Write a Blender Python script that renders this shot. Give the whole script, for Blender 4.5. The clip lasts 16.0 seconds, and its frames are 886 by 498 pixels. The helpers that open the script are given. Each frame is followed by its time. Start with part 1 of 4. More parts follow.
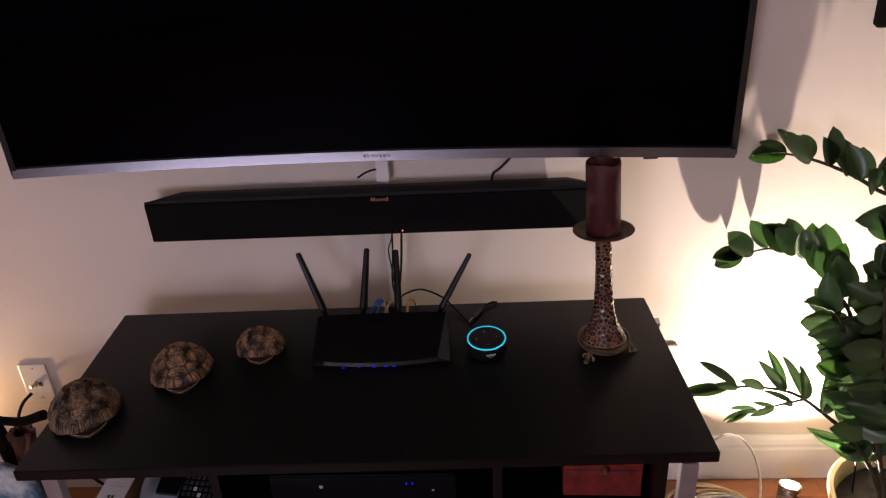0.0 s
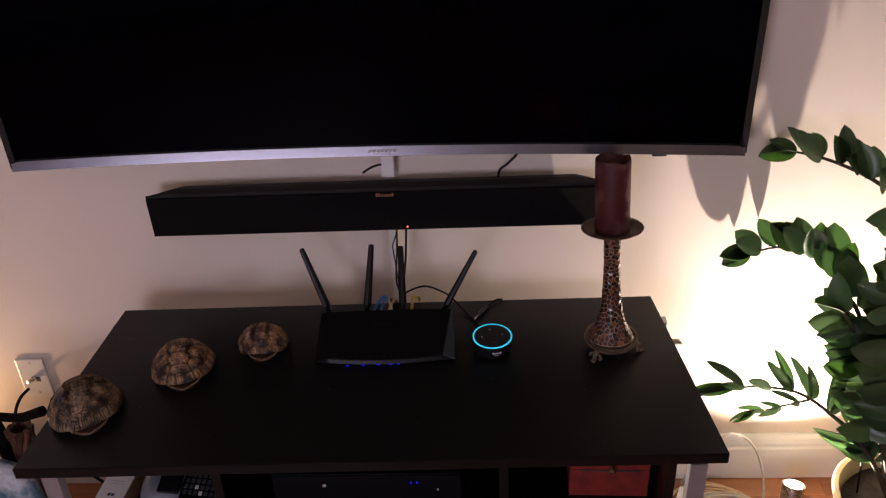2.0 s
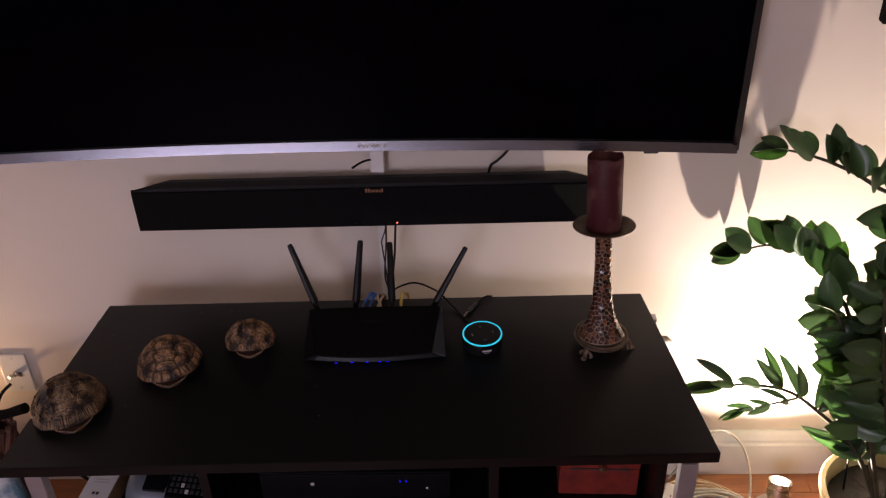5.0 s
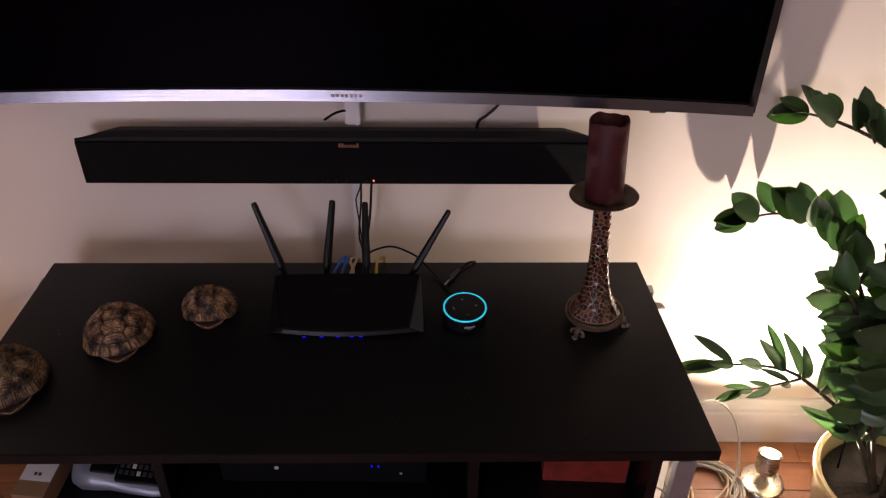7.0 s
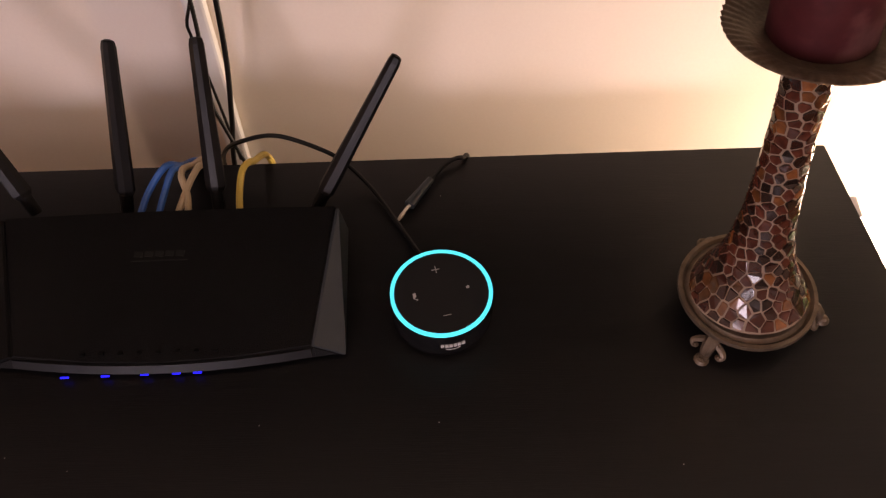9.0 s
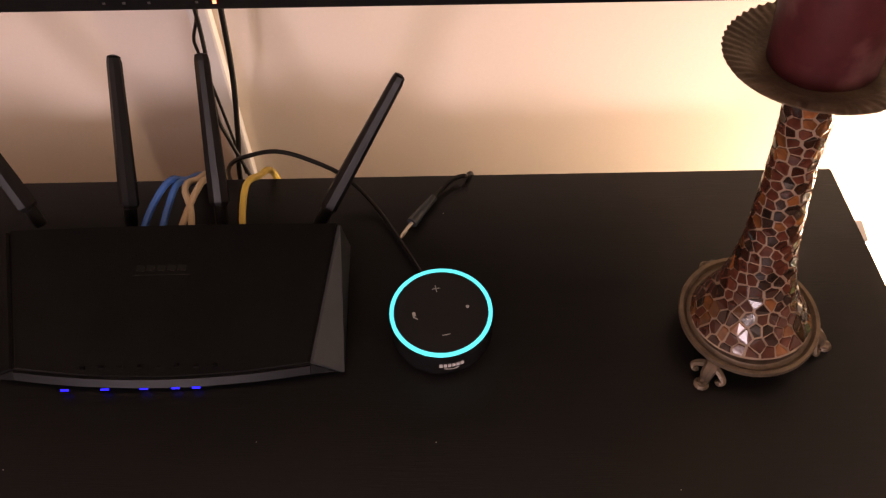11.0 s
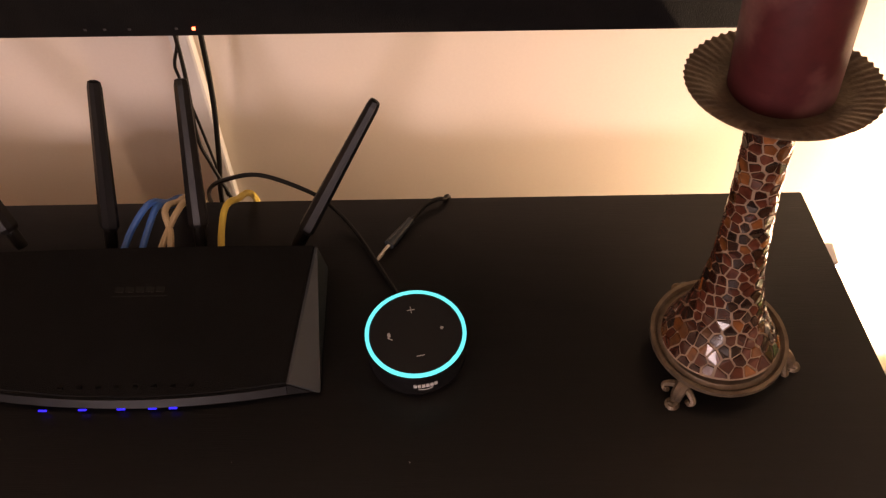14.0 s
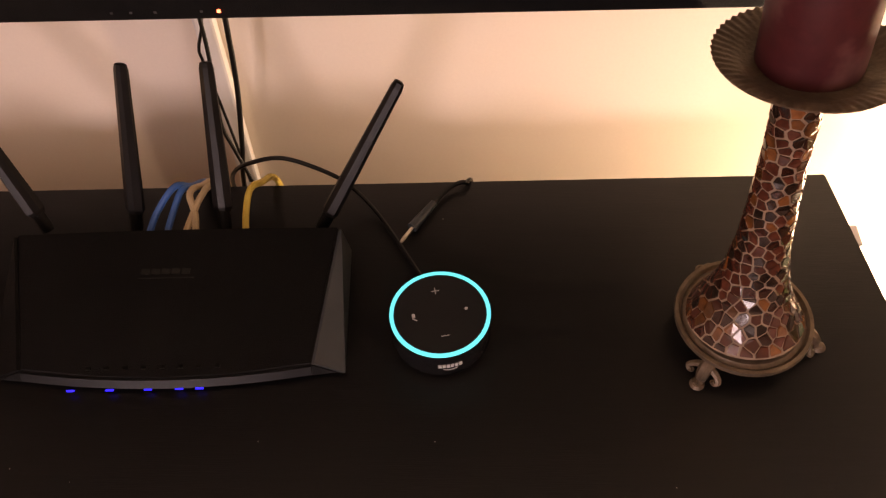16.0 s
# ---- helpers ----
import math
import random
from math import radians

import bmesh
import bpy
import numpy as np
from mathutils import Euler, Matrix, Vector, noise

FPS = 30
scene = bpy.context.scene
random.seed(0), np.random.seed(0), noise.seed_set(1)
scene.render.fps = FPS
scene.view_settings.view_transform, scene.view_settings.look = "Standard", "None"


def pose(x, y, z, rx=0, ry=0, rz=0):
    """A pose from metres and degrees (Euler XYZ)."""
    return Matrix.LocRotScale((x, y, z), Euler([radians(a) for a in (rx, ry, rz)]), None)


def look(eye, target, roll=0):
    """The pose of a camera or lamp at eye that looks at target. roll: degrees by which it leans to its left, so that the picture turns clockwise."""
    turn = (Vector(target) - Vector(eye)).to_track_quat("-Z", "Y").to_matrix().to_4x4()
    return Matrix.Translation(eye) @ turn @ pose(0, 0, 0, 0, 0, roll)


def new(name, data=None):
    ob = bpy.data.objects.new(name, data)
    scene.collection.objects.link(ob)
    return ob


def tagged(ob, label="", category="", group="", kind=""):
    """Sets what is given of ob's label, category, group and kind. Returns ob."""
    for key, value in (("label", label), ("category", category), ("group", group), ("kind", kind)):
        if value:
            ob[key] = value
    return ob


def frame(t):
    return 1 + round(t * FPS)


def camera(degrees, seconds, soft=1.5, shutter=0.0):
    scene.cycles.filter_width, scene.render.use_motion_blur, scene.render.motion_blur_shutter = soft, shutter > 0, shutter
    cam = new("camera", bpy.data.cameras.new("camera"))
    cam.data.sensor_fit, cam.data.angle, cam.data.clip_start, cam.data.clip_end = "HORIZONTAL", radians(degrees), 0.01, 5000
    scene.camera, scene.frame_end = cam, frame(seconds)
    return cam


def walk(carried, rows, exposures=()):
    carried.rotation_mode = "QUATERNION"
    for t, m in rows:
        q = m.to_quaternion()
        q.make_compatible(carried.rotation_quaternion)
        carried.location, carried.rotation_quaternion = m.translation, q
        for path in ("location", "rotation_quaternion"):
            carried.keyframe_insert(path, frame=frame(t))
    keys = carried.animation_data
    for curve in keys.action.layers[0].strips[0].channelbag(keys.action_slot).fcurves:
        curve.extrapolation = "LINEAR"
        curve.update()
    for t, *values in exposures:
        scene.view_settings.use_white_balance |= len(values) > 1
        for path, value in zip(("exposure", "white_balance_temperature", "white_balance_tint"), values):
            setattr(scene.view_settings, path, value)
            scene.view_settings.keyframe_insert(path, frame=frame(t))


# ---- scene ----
cam = camera(51.0, 16.0, soft=1.3)
PATH = [
    (0, (0.3230, -1.8060, 1.9080), (0.2230, -0.1260, 0.8280), -3.30),
    (0.5, (0.2960, -1.8010, 1.9060), (0.2160, -0.1240, 0.8190), -2.40),
    (1, (0.2780, -1.8080, 1.8980), (0.2220, -0.1250, 0.8180), -2.10),
    (1.5, (0.2850, -1.7930, 1.9120), (0.2210, -0.1180, 0.8210), -2.00),
    (2, (0.2930, -1.7840, 1.9020), (0.2100, -0.1110, 0.8100), -2.60),
    (2.5, (0.2790, -1.7780, 1.9000), (0.2020, -0.1080, 0.8030), -2.00),
    (3, (0.2630, -1.7770, 1.9060), (0.2030, -0.1060, 0.8090), -2.10),
    (3.5, (0.2690, -1.7660, 1.9050), (0.2210, -0.0980, 0.8030), -1.70),
    (6, (0.2830, -1.7590, 1.9040), (0.2390, -0.1080, 0.7760), -1.60),
    (6.5, (0.3360, -1.6950, 1.8920), (0.1790, -0.0760, 0.7290), -3.40),
    (7, (0.2600, -1.5490, 1.8880), (0.2710, -0.0040, 0.6180), 0.90),
    (7.5, (0.2340, -1.4260, 1.8700), (0.3150, 0.0610, 0.5360), 2.30),
    (8, (0.2740, -1.3460, 1.8740), (0.2950, 0.0900, 0.4830), 0.30),
    (8.1, (0.2828, -1.1662, 1.7283), (0.2832, 0.2176, 0.2897), -0.36),
    (8.2, (0.2942, -0.9340, 1.5401), (0.2679, 0.3823, 0.0401), -1.21),
    (8.3, (0.3017, -0.7803, 1.4156), (0.2578, 0.4914, -0.1251), -1.78),
    (8.4, (0.3046, -0.7214, 1.3679), (0.2539, 0.5331, -0.1884), -1.99),
    (8.5, (0.3060, -0.6920, 1.3440), (0.2520, 0.5540, -0.2200), -2.10),
    (9, (0.3220, -0.6690, 1.3220), (0.3000, 0.4800, -0.3150), -1.90),
    (11.5, (0.3330, -0.6610, 1.3280), (0.2770, 0.5070, -0.2950), -2.20),
    (12, (0.3320, -0.6600, 1.3290), (0.2930, 0.5100, -0.2930), -1.70),
    (12.5, (0.3420, -0.6570, 1.3290), (0.2970, 0.5140, -0.2920), -2.10),
    (13, (0.3450, -0.6580, 1.3300), (0.3110, 0.5160, -0.2890), -1.40),
    (13.5, (0.3540, -0.6650, 1.3340), (0.3180, 0.5210, -0.2760), -1.30),
    (14, (0.3490, -0.6680, 1.3360), (0.3090, 0.5330, -0.2630), -1.60),
    (14.5, (0.3410, -0.6770, 1.3320), (0.2950, 0.5550, -0.2430), -2.00),
    (15, (0.3430, -0.6760, 1.3360), (0.2790, 0.5450, -0.2460), -2.90),
    (15.5, (0.3340, -0.6690, 1.3350), (0.2990, 0.5290, -0.2670), -1.60),
    (16, (0.3400, -0.6810, 1.3290), (0.2720, 0.5180, -0.2710), -2.80),
]
walk(cam, [(t, look(eye, target, roll)) for t, eye, target, roll in PATH],
     exposures=[(0.0, 0.02, 6500, 18), (7.6, 0.0, 6500, 18), (8.2, -0.25, 7000, 20), (8.5, 0.05, 7400, 20), (9.0, 0.95, 7700, 21),
                (11.5, 1.18, 8700, 22), (12.5, 1.25, 9400, 22), (13.5, 1.10, 9400, 22), (14.5, 1.02, 9400, 22), (16.0, 1.12, 9400, 24)])

# ---- light ----
world = bpy.data.worlds.new("world")
scene.world = world
world.use_nodes = True
world.node_tree.nodes["Background"].inputs[0].default_value = (0.5, 0.6, 0.8, 1)
world.node_tree.nodes["Background"].inputs[1].default_value = 0.05


def spot(name, m, watts, colour, size, blend=0.6, radius=0.025):
    data = bpy.data.lights.new(name, "SPOT")
    data.energy, data.color, data.spot_size, data.spot_blend, data.shadow_soft_size = watts, colour, radians(size), blend, radius
    ob = new(name, data)
    ob.matrix_world = m
    return ob


def area(name, m, watts, colour, sx, sy):
    data = bpy.data.lights.new(name, "AREA")
    data.shape, data.size, data.size_y, data.energy, data.color = "RECTANGLE", sx, sy, watts, colour
    ob = new(name, data)
    ob.matrix_world = m
    return ob


LAMP = (1.060, -0.150, 0.0)
spot("uplight_bulb", look((LAMP[0], LAMP[1], 0.165), (1.04, -0.10, 1.2)), 60, (1.0, 0.84, 0.69), 164, 1.0, 0.006)
spot("uplight_beam", look((LAMP[0], LAMP[1], 0.165), (1.27, 0.06, 0.97)), 68, (1.0, 0.86, 0.72), 106, 0.95, 0.014)
spot("far_uplight_bulb", look((-1.20, -0.11, 0.165), (-1.10, -0.06, 1.2)), 15, (1.0, 0.64, 0.34), 166, 1.0, 0.014)
area("window_light", look((-0.9, -4.05, 1.45), (0.0, 0.0, 0.9)), 37, (0.86, 0.81, 1.0), 1.1, 1.2)

# ---- materials ----


def node_mat(name, base, rough=0.5, metal=0.0, vary=0.12, scale=30.0, fine=0.0, fine_scale=400.0, bump=0.0, bump_scale=200.0,
             stretch=(1, 1, 1), coat=0.0, spec=0.5, edge=(0.3, 0.75), second=None, rough_vary=0.08, random_vary=0.0):
    """A surface with stains at one scale, grain at another, and a little relief."""
    m = bpy.data.materials.new(name)
    m.use_nodes = True
    nt = m.node_tree
    b = nt.nodes["Principled BSDF"]
    b.inputs["Metallic"].default_value = metal
    b.inputs["Coat Weight"].default_value = coat
    b.inputs["Specular IOR Level"].default_value = spec
    tc = nt.nodes.new("ShaderNodeTexCoord")
    mp = nt.nodes.new("ShaderNodeMapping")
    mp.inputs["Scale"].default_value = stretch
    nt.links.new(tc.outputs["Object"], mp.inputs["Vector"])

    def noise_tex(s, detail=4.0):
        n = nt.nodes.new("ShaderNodeTexNoise")
        n.inputs["Scale"].default_value, n.inputs["Detail"].default_value = s, detail
        nt.links.new(mp.outputs["Vector"], n.inputs["Vector"])
        return n

    n1 = noise_tex(scale)
    ramp = nt.nodes.new("ShaderNodeMix")
    ramp.data_type = "RGBA"
    other = second or tuple(c * (1 - vary * 2) for c in base)
    ramp.inputs["A"].default_value = (*base, 1)
    ramp.inputs["B"].default_value = (*other, 1)
    st = nt.nodes.new("ShaderNodeMapRange")
    st.inputs["From Min"].default_value, st.inputs["From Max"].default_value = edge
    nt.links.new(n1.outputs["Fac"], st.inputs["Value"])
    nt.links.new(st.outputs["Result"], ramp.inputs["Factor"])
    col = ramp.outputs["Result"]
    if fine:
        n2 = noise_tex(fine_scale, 2.0)
        mul = nt.nodes.new("ShaderNodeMix")
        mul.data_type, mul.blend_type = "RGBA", "MULTIPLY"
        mr = nt.nodes.new("ShaderNodeMapRange")
        mr.inputs["To Min"].default_value, mr.inputs["To Max"].default_value = 1 - fine, 1 + fine
        nt.links.new(n2.outputs["Fac"], mr.inputs["Value"])
        mul.inputs["Factor"].default_value = 1
        nt.links.new(col, mul.inputs["A"])
        nt.links.new(mr.outputs["Result"], mul.inputs["B"])
        col = mul.outputs["Result"]
    if random_vary:
        oi = nt.nodes.new("ShaderNodeObjectInfo")
        hsv = nt.nodes.new("ShaderNodeHueSaturation")
        mr = nt.nodes.new("ShaderNodeMapRange")
        mr.inputs["To Min"].default_value, mr.inputs["To Max"].default_value = 1 - random_vary, 1 + random_vary
        nt.links.new(oi.outputs["Random"], mr.inputs["Value"])
        nt.links.new(mr.outputs["Result"], hsv.inputs["Value"])
        nt.links.new(col, hsv.inputs["Color"])
        col = hsv.outputs["Color"]
    nt.links.new(col, b.inputs["Base Color"])
    rr = nt.nodes.new("ShaderNodeMapRange")
    rr.inputs["To Min"].default_value, rr.inputs["To Max"].default_value = max(0.02, rough - rough_vary), min(1, rough + rough_vary)
    nt.links.new(n1.outputs["Fac"], rr.inputs["Value"])
    nt.links.new(rr.outputs["Result"], b.inputs["Roughness"])
    if bump:
        n3 = noise_tex(bump_scale, 3.0)
        bp = nt.nodes.new("ShaderNodeBump")
        bp.inputs["Strength"].default_value, bp.inputs["Distance"].default_value = bump, 0.002
        nt.links.new(n3.outputs["Fac"], bp.inputs["Height"])
        nt.links.new(bp.outputs["Normal"], b.inputs["Normal"])
    return m


def glow_mat(name, colour, strength):
    m = bpy.data.materials.new(name)
    m.use_nodes = True
    b = m.node_tree.nodes["Principled BSDF"]
    b.inputs["Base Color"].default_value = (*colour, 1)
    b.inputs["Emission Color"].default_value = (*colour, 1)
    b.inputs["Emission Strength"].default_value = strength
    return m


M_WALL = node_mat("cream_wall_paint", (0.80, 0.71, 0.615), 0.75, vary=0.03, scale=2.5, fine=0.03, fine_scale=300, bump=0.035, bump_scale=350, spec=0.2)
M_WHITE = node_mat("white_trim_paint", (0.80, 0.79, 0.77), 0.35, vary=0.04, scale=6, fine=0.02, bump=0.05, bump_scale=60)
M_PLASTIC_W = node_mat("white_plastic", (0.78, 0.77, 0.75), 0.35, vary=0.03, scale=40)
M_FLOOR = node_mat("reddish_floor_wood", (0.32, 0.125, 0.05), 0.38, vary=0.22, scale=9, fine=0.25, fine_scale=60, bump=0.1, bump_scale=80, stretch=(0.35, 5, 5), random_vary=0.22)
M_TABLE = node_mat("black_brown_laminate", (0.0046, 0.0042, 0.0046), 0.36, vary=0.25, scale=10, fine=0.6, fine_scale=70, bump=0.09, bump_scale=110, stretch=(0.5, 9, 9), spec=0.35, rough_vary=0.10)
M_EDGE = node_mat("black_edge_band", (0.01, 0.008, 0.007), 0.4, vary=0.2, scale=30, fine=0.3, fine_scale=200, stretch=(0.3, 4, 4))
M_STEEL = node_mat("silver_painted_steel", (0.50, 0.49, 0.52), 0.38, metal=0.7, vary=0.06, scale=20, bump=0.03)
M_NICKEL = node_mat("satin_nickel", (0.62, 0.58, 0.50), 0.28, metal=1.0, vary=0.06, scale=30, fine=0.05, fine_scale=300, stretch=(1, 1, 6))
M_SCREEN = node_mat("glossy_black_screen", (0.0008, 0.0005, 0.0018), 0.05, vary=0.1, scale=5, coat=0.0, spec=0.035, rough_vary=0.02)
M_TVBLACK = node_mat("black_tv_casing", (0.005, 0.005, 0.006), 0.35, vary=0.1, scale=20)
M_BEZEL = node_mat("brushed_silver_bezel", (0.20, 0.195, 0.22), 0.20, metal=1.0, vary=0.05, scale=40, fine=0.08, fine_scale=500, stretch=(0.2, 3, 12))
M_FABRIC = node_mat("black_grille_cloth", (0.0045, 0.0045, 0.005), 0.85, vary=0.15, scale=50, fine=0.5, fine_scale=900, bump=0.3, bump_scale=900, spec=0.12)
M_BARTOP = node_mat("matt_black_plastic", (0.006, 0.0055, 0.006), 0.55, vary=0.15, scale=30, fine=0.2, fine_scale=700, bump=0.08, bump_scale=900, spec=0.2)
M_ROUTER = node_mat("textured_black_plastic", (0.0030, 0.0029, 0.0030), 0.42, vary=0.2, scale=30, fine=0.5, fine_scale=900, bump=0.35, bump_scale=1100, spec=0.10)
# blue-grey carries the light on the router's right side; also the plug grip's grey
M_ROUTER_SIDE = node_mat("lit_side_and_grip_grey", (0.024, 0.030, 0.034), 0.36, vary=0.08, scale=30, fine=0.1, fine_scale=800)
M_STRIP = node_mat("dark_grey_edge_plastic", (0.008, 0.0085, 0.010), 0.4, vary=0.08, scale=30, fine=0.1, fine_scale=800, spec=0.2)
M_GLOSSBAR = node_mat("embossed_gloss_black", (0.0045, 0.0045, 0.0042), 0.3, vary=0.1, scale=80, spec=0.22)
M_RUBBER = node_mat("black_rubber", (0.0045, 0.0042, 0.0042), 0.42, vary=0.15, scale=60, spec=0.22)
M_DOT = node_mat("satin_black_puck", (0.010, 0.010, 0.011), 0.4, vary=0.1, scale=60, fine=0.15, fine_scale=900)
M_DOTSIDE = node_mat("gloss_black_puck_side", (0.008, 0.008, 0.009), 0.16, vary=0.1, scale=60)
M_PRINT = node_mat("grey_print", (0.55, 0.55, 0.55), 0.5, vary=0.05, scale=60)
M_COPPER = node_mat("copper_lettering", (0.48, 0.22, 0.12), 0.4, metal=0.6, vary=0.1, scale=200)
M_SILVERP = node_mat("silver_lettering", (0.75, 0.75, 0.78), 0.35, metal=0.5, vary=0.05, scale=200)
M_CANDLE = node_mat("burgundy_wax", (0.060, 0.011, 0.013), 0.55, vary=0.22, scale=24, edge=(0.50, 0.78), fine=0.3, fine_scale=110, bump=0.2, bump_scale=60, second=(0.17, 0.080, 0.072), spec=0.28)
M_WICK = node_mat("charred_wick", (0.02, 0.015, 0.012), 0.9)
M_BRASS = node_mat("aged_bronze", (0.19, 0.138, 0.095), 0.46, metal=0.5, vary=0.3, scale=60, fine=0.25, fine_scale=400, bump=0.2, bump_scale=300)
M_GROUT = node_mat("tan_grout", (0.30, 0.21, 0.145), 0.8, vary=0.15, scale=120, fine=0.2, fine_scale=600, bump=0.3, bump_scale=600)
M_TILE = [node_mat("amber_glass_tile", (0.20, 0.072, 0.024), 0.20, vary=0.3, scale=140, coat=0.25, random_vary=0.6),
          node_mat("brown_glass_tile", (0.085, 0.024, 0.014), 0.18, vary=0.3, scale=140, coat=0.25, random_vary=0.6),
          node_mat("dark_glass_tile", (0.030, 0.014, 0.009), 0.22, vary=0.3, scale=140, coat=0.25, random_vary=0.4)]
M_PLASTRON = node_mat("brown_shell_underside", (0.085, 0.038, 0.020), 0.5, vary=0.3, scale=45, fine=0.2, fine_scale=300, bump=0.2, second=(0.045, 0.022, 0.013))
M_SHELLEDGE = node_mat("worn_shell_edge", (0.42, 0.32, 0.20), 0.5, vary=0.2, scale=90)
M_LEAF = node_mat("glossy_green_leaf", (0.075, 0.160, 0.058), 0.36, vary=0.25, scale=14, fine=0.12, fine_scale=90, bump=0.06, bump_scale=60, spec=0.85, random_vary=0.3)
M_LEAF2 = node_mat("young_green_leaf", (0.085, 0.185, 0.042), 0.34, vary=0.2, scale=14, fine=0.1, fine_scale=90, bump=0.06, bump_scale=60, random_vary=0.25)
M_STEM = node_mat("green_brown_stem", (0.065, 0.055, 0.026), 0.75, vary=0.25, scale=60)
for lm in (M_LEAF, M_LEAF2):
    lt = lm.node_tree
    pb = lt.nodes["Principled BSDF"]
    tl = lt.nodes.new("ShaderNodeBsdfTranslucent")
    tl.inputs["Color"].default_value = (0.16, 0.36, 0.05, 1)
    ms = lt.nodes.new("ShaderNodeMixShader")
    ms.inputs["Fac"].default_value = 0.03
    lt.links.new(pb.outputs["BSDF"], ms.inputs[1])
    lt.links.new(tl.outputs["BSDF"], ms.inputs[2])
    lt.links.new(ms.outputs["Shader"], lt.nodes["Material Output"].inputs["Surface"])
M_POT = node_mat("cream_glazed_pot", (0.62, 0.47, 0.24), 0.35, vary=0.15, scale=12, fine=0.06, fine_scale=60, coat=0.2)
M_SOIL = node_mat("dark_soil", (0.02, 0.014, 0.010), 0.95, vary=0.3, scale=60, fine=0.5, fine_scale=300, bump=0.8, bump_scale=160)
M_RED = node_mat("worn_red_paint", (0.26, 0.030, 0.018), 0.5, vary=0.2, scale=30, fine=0.2, fine_scale=150, bump=0.25, bump_scale=120, second=(0.12, 0.014, 0.010))
M_KNOB = node_mat("brass_knob", (0.45, 0.36, 0.22), 0.3, metal=1.0, vary=0.15, scale=100)
M_BLACKBOX = node_mat("black_appliance", (0.005, 0.005, 0.006), 0.32, vary=0.1, scale=30, spec=0.2)
M_CARD = node_mat("brown_cardboard", (0.30, 0.18, 0.09), 0.8, vary=0.1, scale=40, fine=0.1, fine_scale=300)
M_PAPER = node_mat("white_label_paper", (0.75, 0.75, 0.76), 0.6, vary=0.03, scale=40)
M_INK_AND_SHADE = node_mat("dark_print_and_gap_shade", (0.05, 0.05, 0.05), 0.6)
M_SILVERPL = node_mat("silver_plastic", (0.19, 0.21, 0.25), 0.35, metal=0.3, vary=0.06, scale=30)
M_KEY = node_mat("grey_rubber_key", (0.06, 0.06, 0.065), 0.5, vary=0.1, scale=60, random_vary=0.3)
M_BLUE = node_mat("blue_cable_jacket", (0.03, 0.13, 0.42), 0.45, vary=0.12, scale=80)
M_BEIGE = node_mat("beige_cable_jacket", (0.55, 0.42, 0.26), 0.5, vary=0.12, scale=80)
M_YELLOW = node_mat("yellow_cable_jacket", (0.62, 0.44, 0.08), 0.45, vary=0.12, scale=80)
M_GREYCABLE = node_mat("grey_cable_jacket", (0.42, 0.40, 0.35), 0.5, vary=0.12, scale=60)
M_DARKWOOD = node_mat("dark_carved_wood", (0.007, 0.0045, 0.0035), 0.8, vary=0.25, scale=20, fine=0.2, fine_scale=120, bump=0.2, spec=0.1, stretch=(1, 1, 0.3))
M_WICKER = node_mat("reddish_wicker", (0.10, 0.036, 0.020), 0.6, vary=0.3, scale=60, fine=0.25, fine_scale=300, bump=0.3, bump_scale=200, random_vary=0.35)
M_CEIL = node_mat("white_ceiling_paint", (0.80, 0.80, 0.78), 0.85, vary=0.03, scale=3, bump=0.1, bump_scale=200)
M_BULB = glow_mat("bright_bulb_face", (1.0, 0.88, 0.68), 9)
M_RING = glow_mat("cyan_light_ring", (0.012, 0.46, 0.60), 0.92)
M_LED = glow_mat("blue_led", (0.004, 0.008, 1.0), 1.1)
M_LEDRED = glow_mat("red_led", (1.0, 0.15, 0.08), 4.0)
M_SKYGLOW = glow_mat("dusk_sky", (0.62, 0.75, 1.0), 0.9)


# ---- builders ----


def part(name, bm, material, parent=None, label="", smooth=False, m=None):
    me = bpy.data.meshes.new(name)
    bmesh.ops.recalc_face_normals(bm, faces=bm.faces[:])
    if smooth:
        for e in bm.edges:
            if len(e.link_faces) == 2 and e.calc_face_angle(0) > 0.7:
                e.smooth = False
    bm.to_mesh(me)
    bm.free()
    me.materials.append(material)
    if smooth:
        for p in me.polygons:
            p.use_smooth = True
    ob = new(name, me)
    if parent:
        ob.parent = parent
    if m is not None:
        ob.matrix_basis = m
    if label:
        ob["label"] = label
    return ob


def thing(name, label, category, m=None, group="", kind=""):
    ob = new(name)
    ob.empty_display_size = 0.05
    if m is not None:
        ob.matrix_basis = m
    return tagged(ob, label, category, group, kind)


def box(x0, x1, y0, y1, z0, z1, bevel=0.0, segments=2):
    bm = bmesh.new()
    bmesh.ops.create_cube(bm, size=1, matrix=Matrix.Translation(((x0 + x1) / 2, (y0 + y1) / 2, (z0 + z1) / 2)) @ Matrix.Diagonal((x1 - x0, y1 - y0, z1 - z0, 1)))
    if bevel:
        bmesh.ops.bevel(bm, geom=bm.edges[:], offset=bevel, segments=segments, affect="EDGES", profile=0.6)
    return bm


def prism(points, z0, z1, bevel=0.0):
    """An upright prism over a plan outline."""
    bm = bmesh.new()
    low = [bm.verts.new((x, y, z0)) for x, y in points]
    high = [bm.verts.new((x, y, z1)) for x, y in points]
    n = len(points)
    bm.faces.new(low[::-1])
    bm.faces.new(high)
    for i in range(n):
        bm.faces.new((low[i], low[(i + 1) % n], high[(i + 1) % n], high[i]))
    if bevel:
        bmesh.ops.bevel(bm, geom=bm.edges[:], offset=bevel, segments=2, affect="EDGES")
    return bm


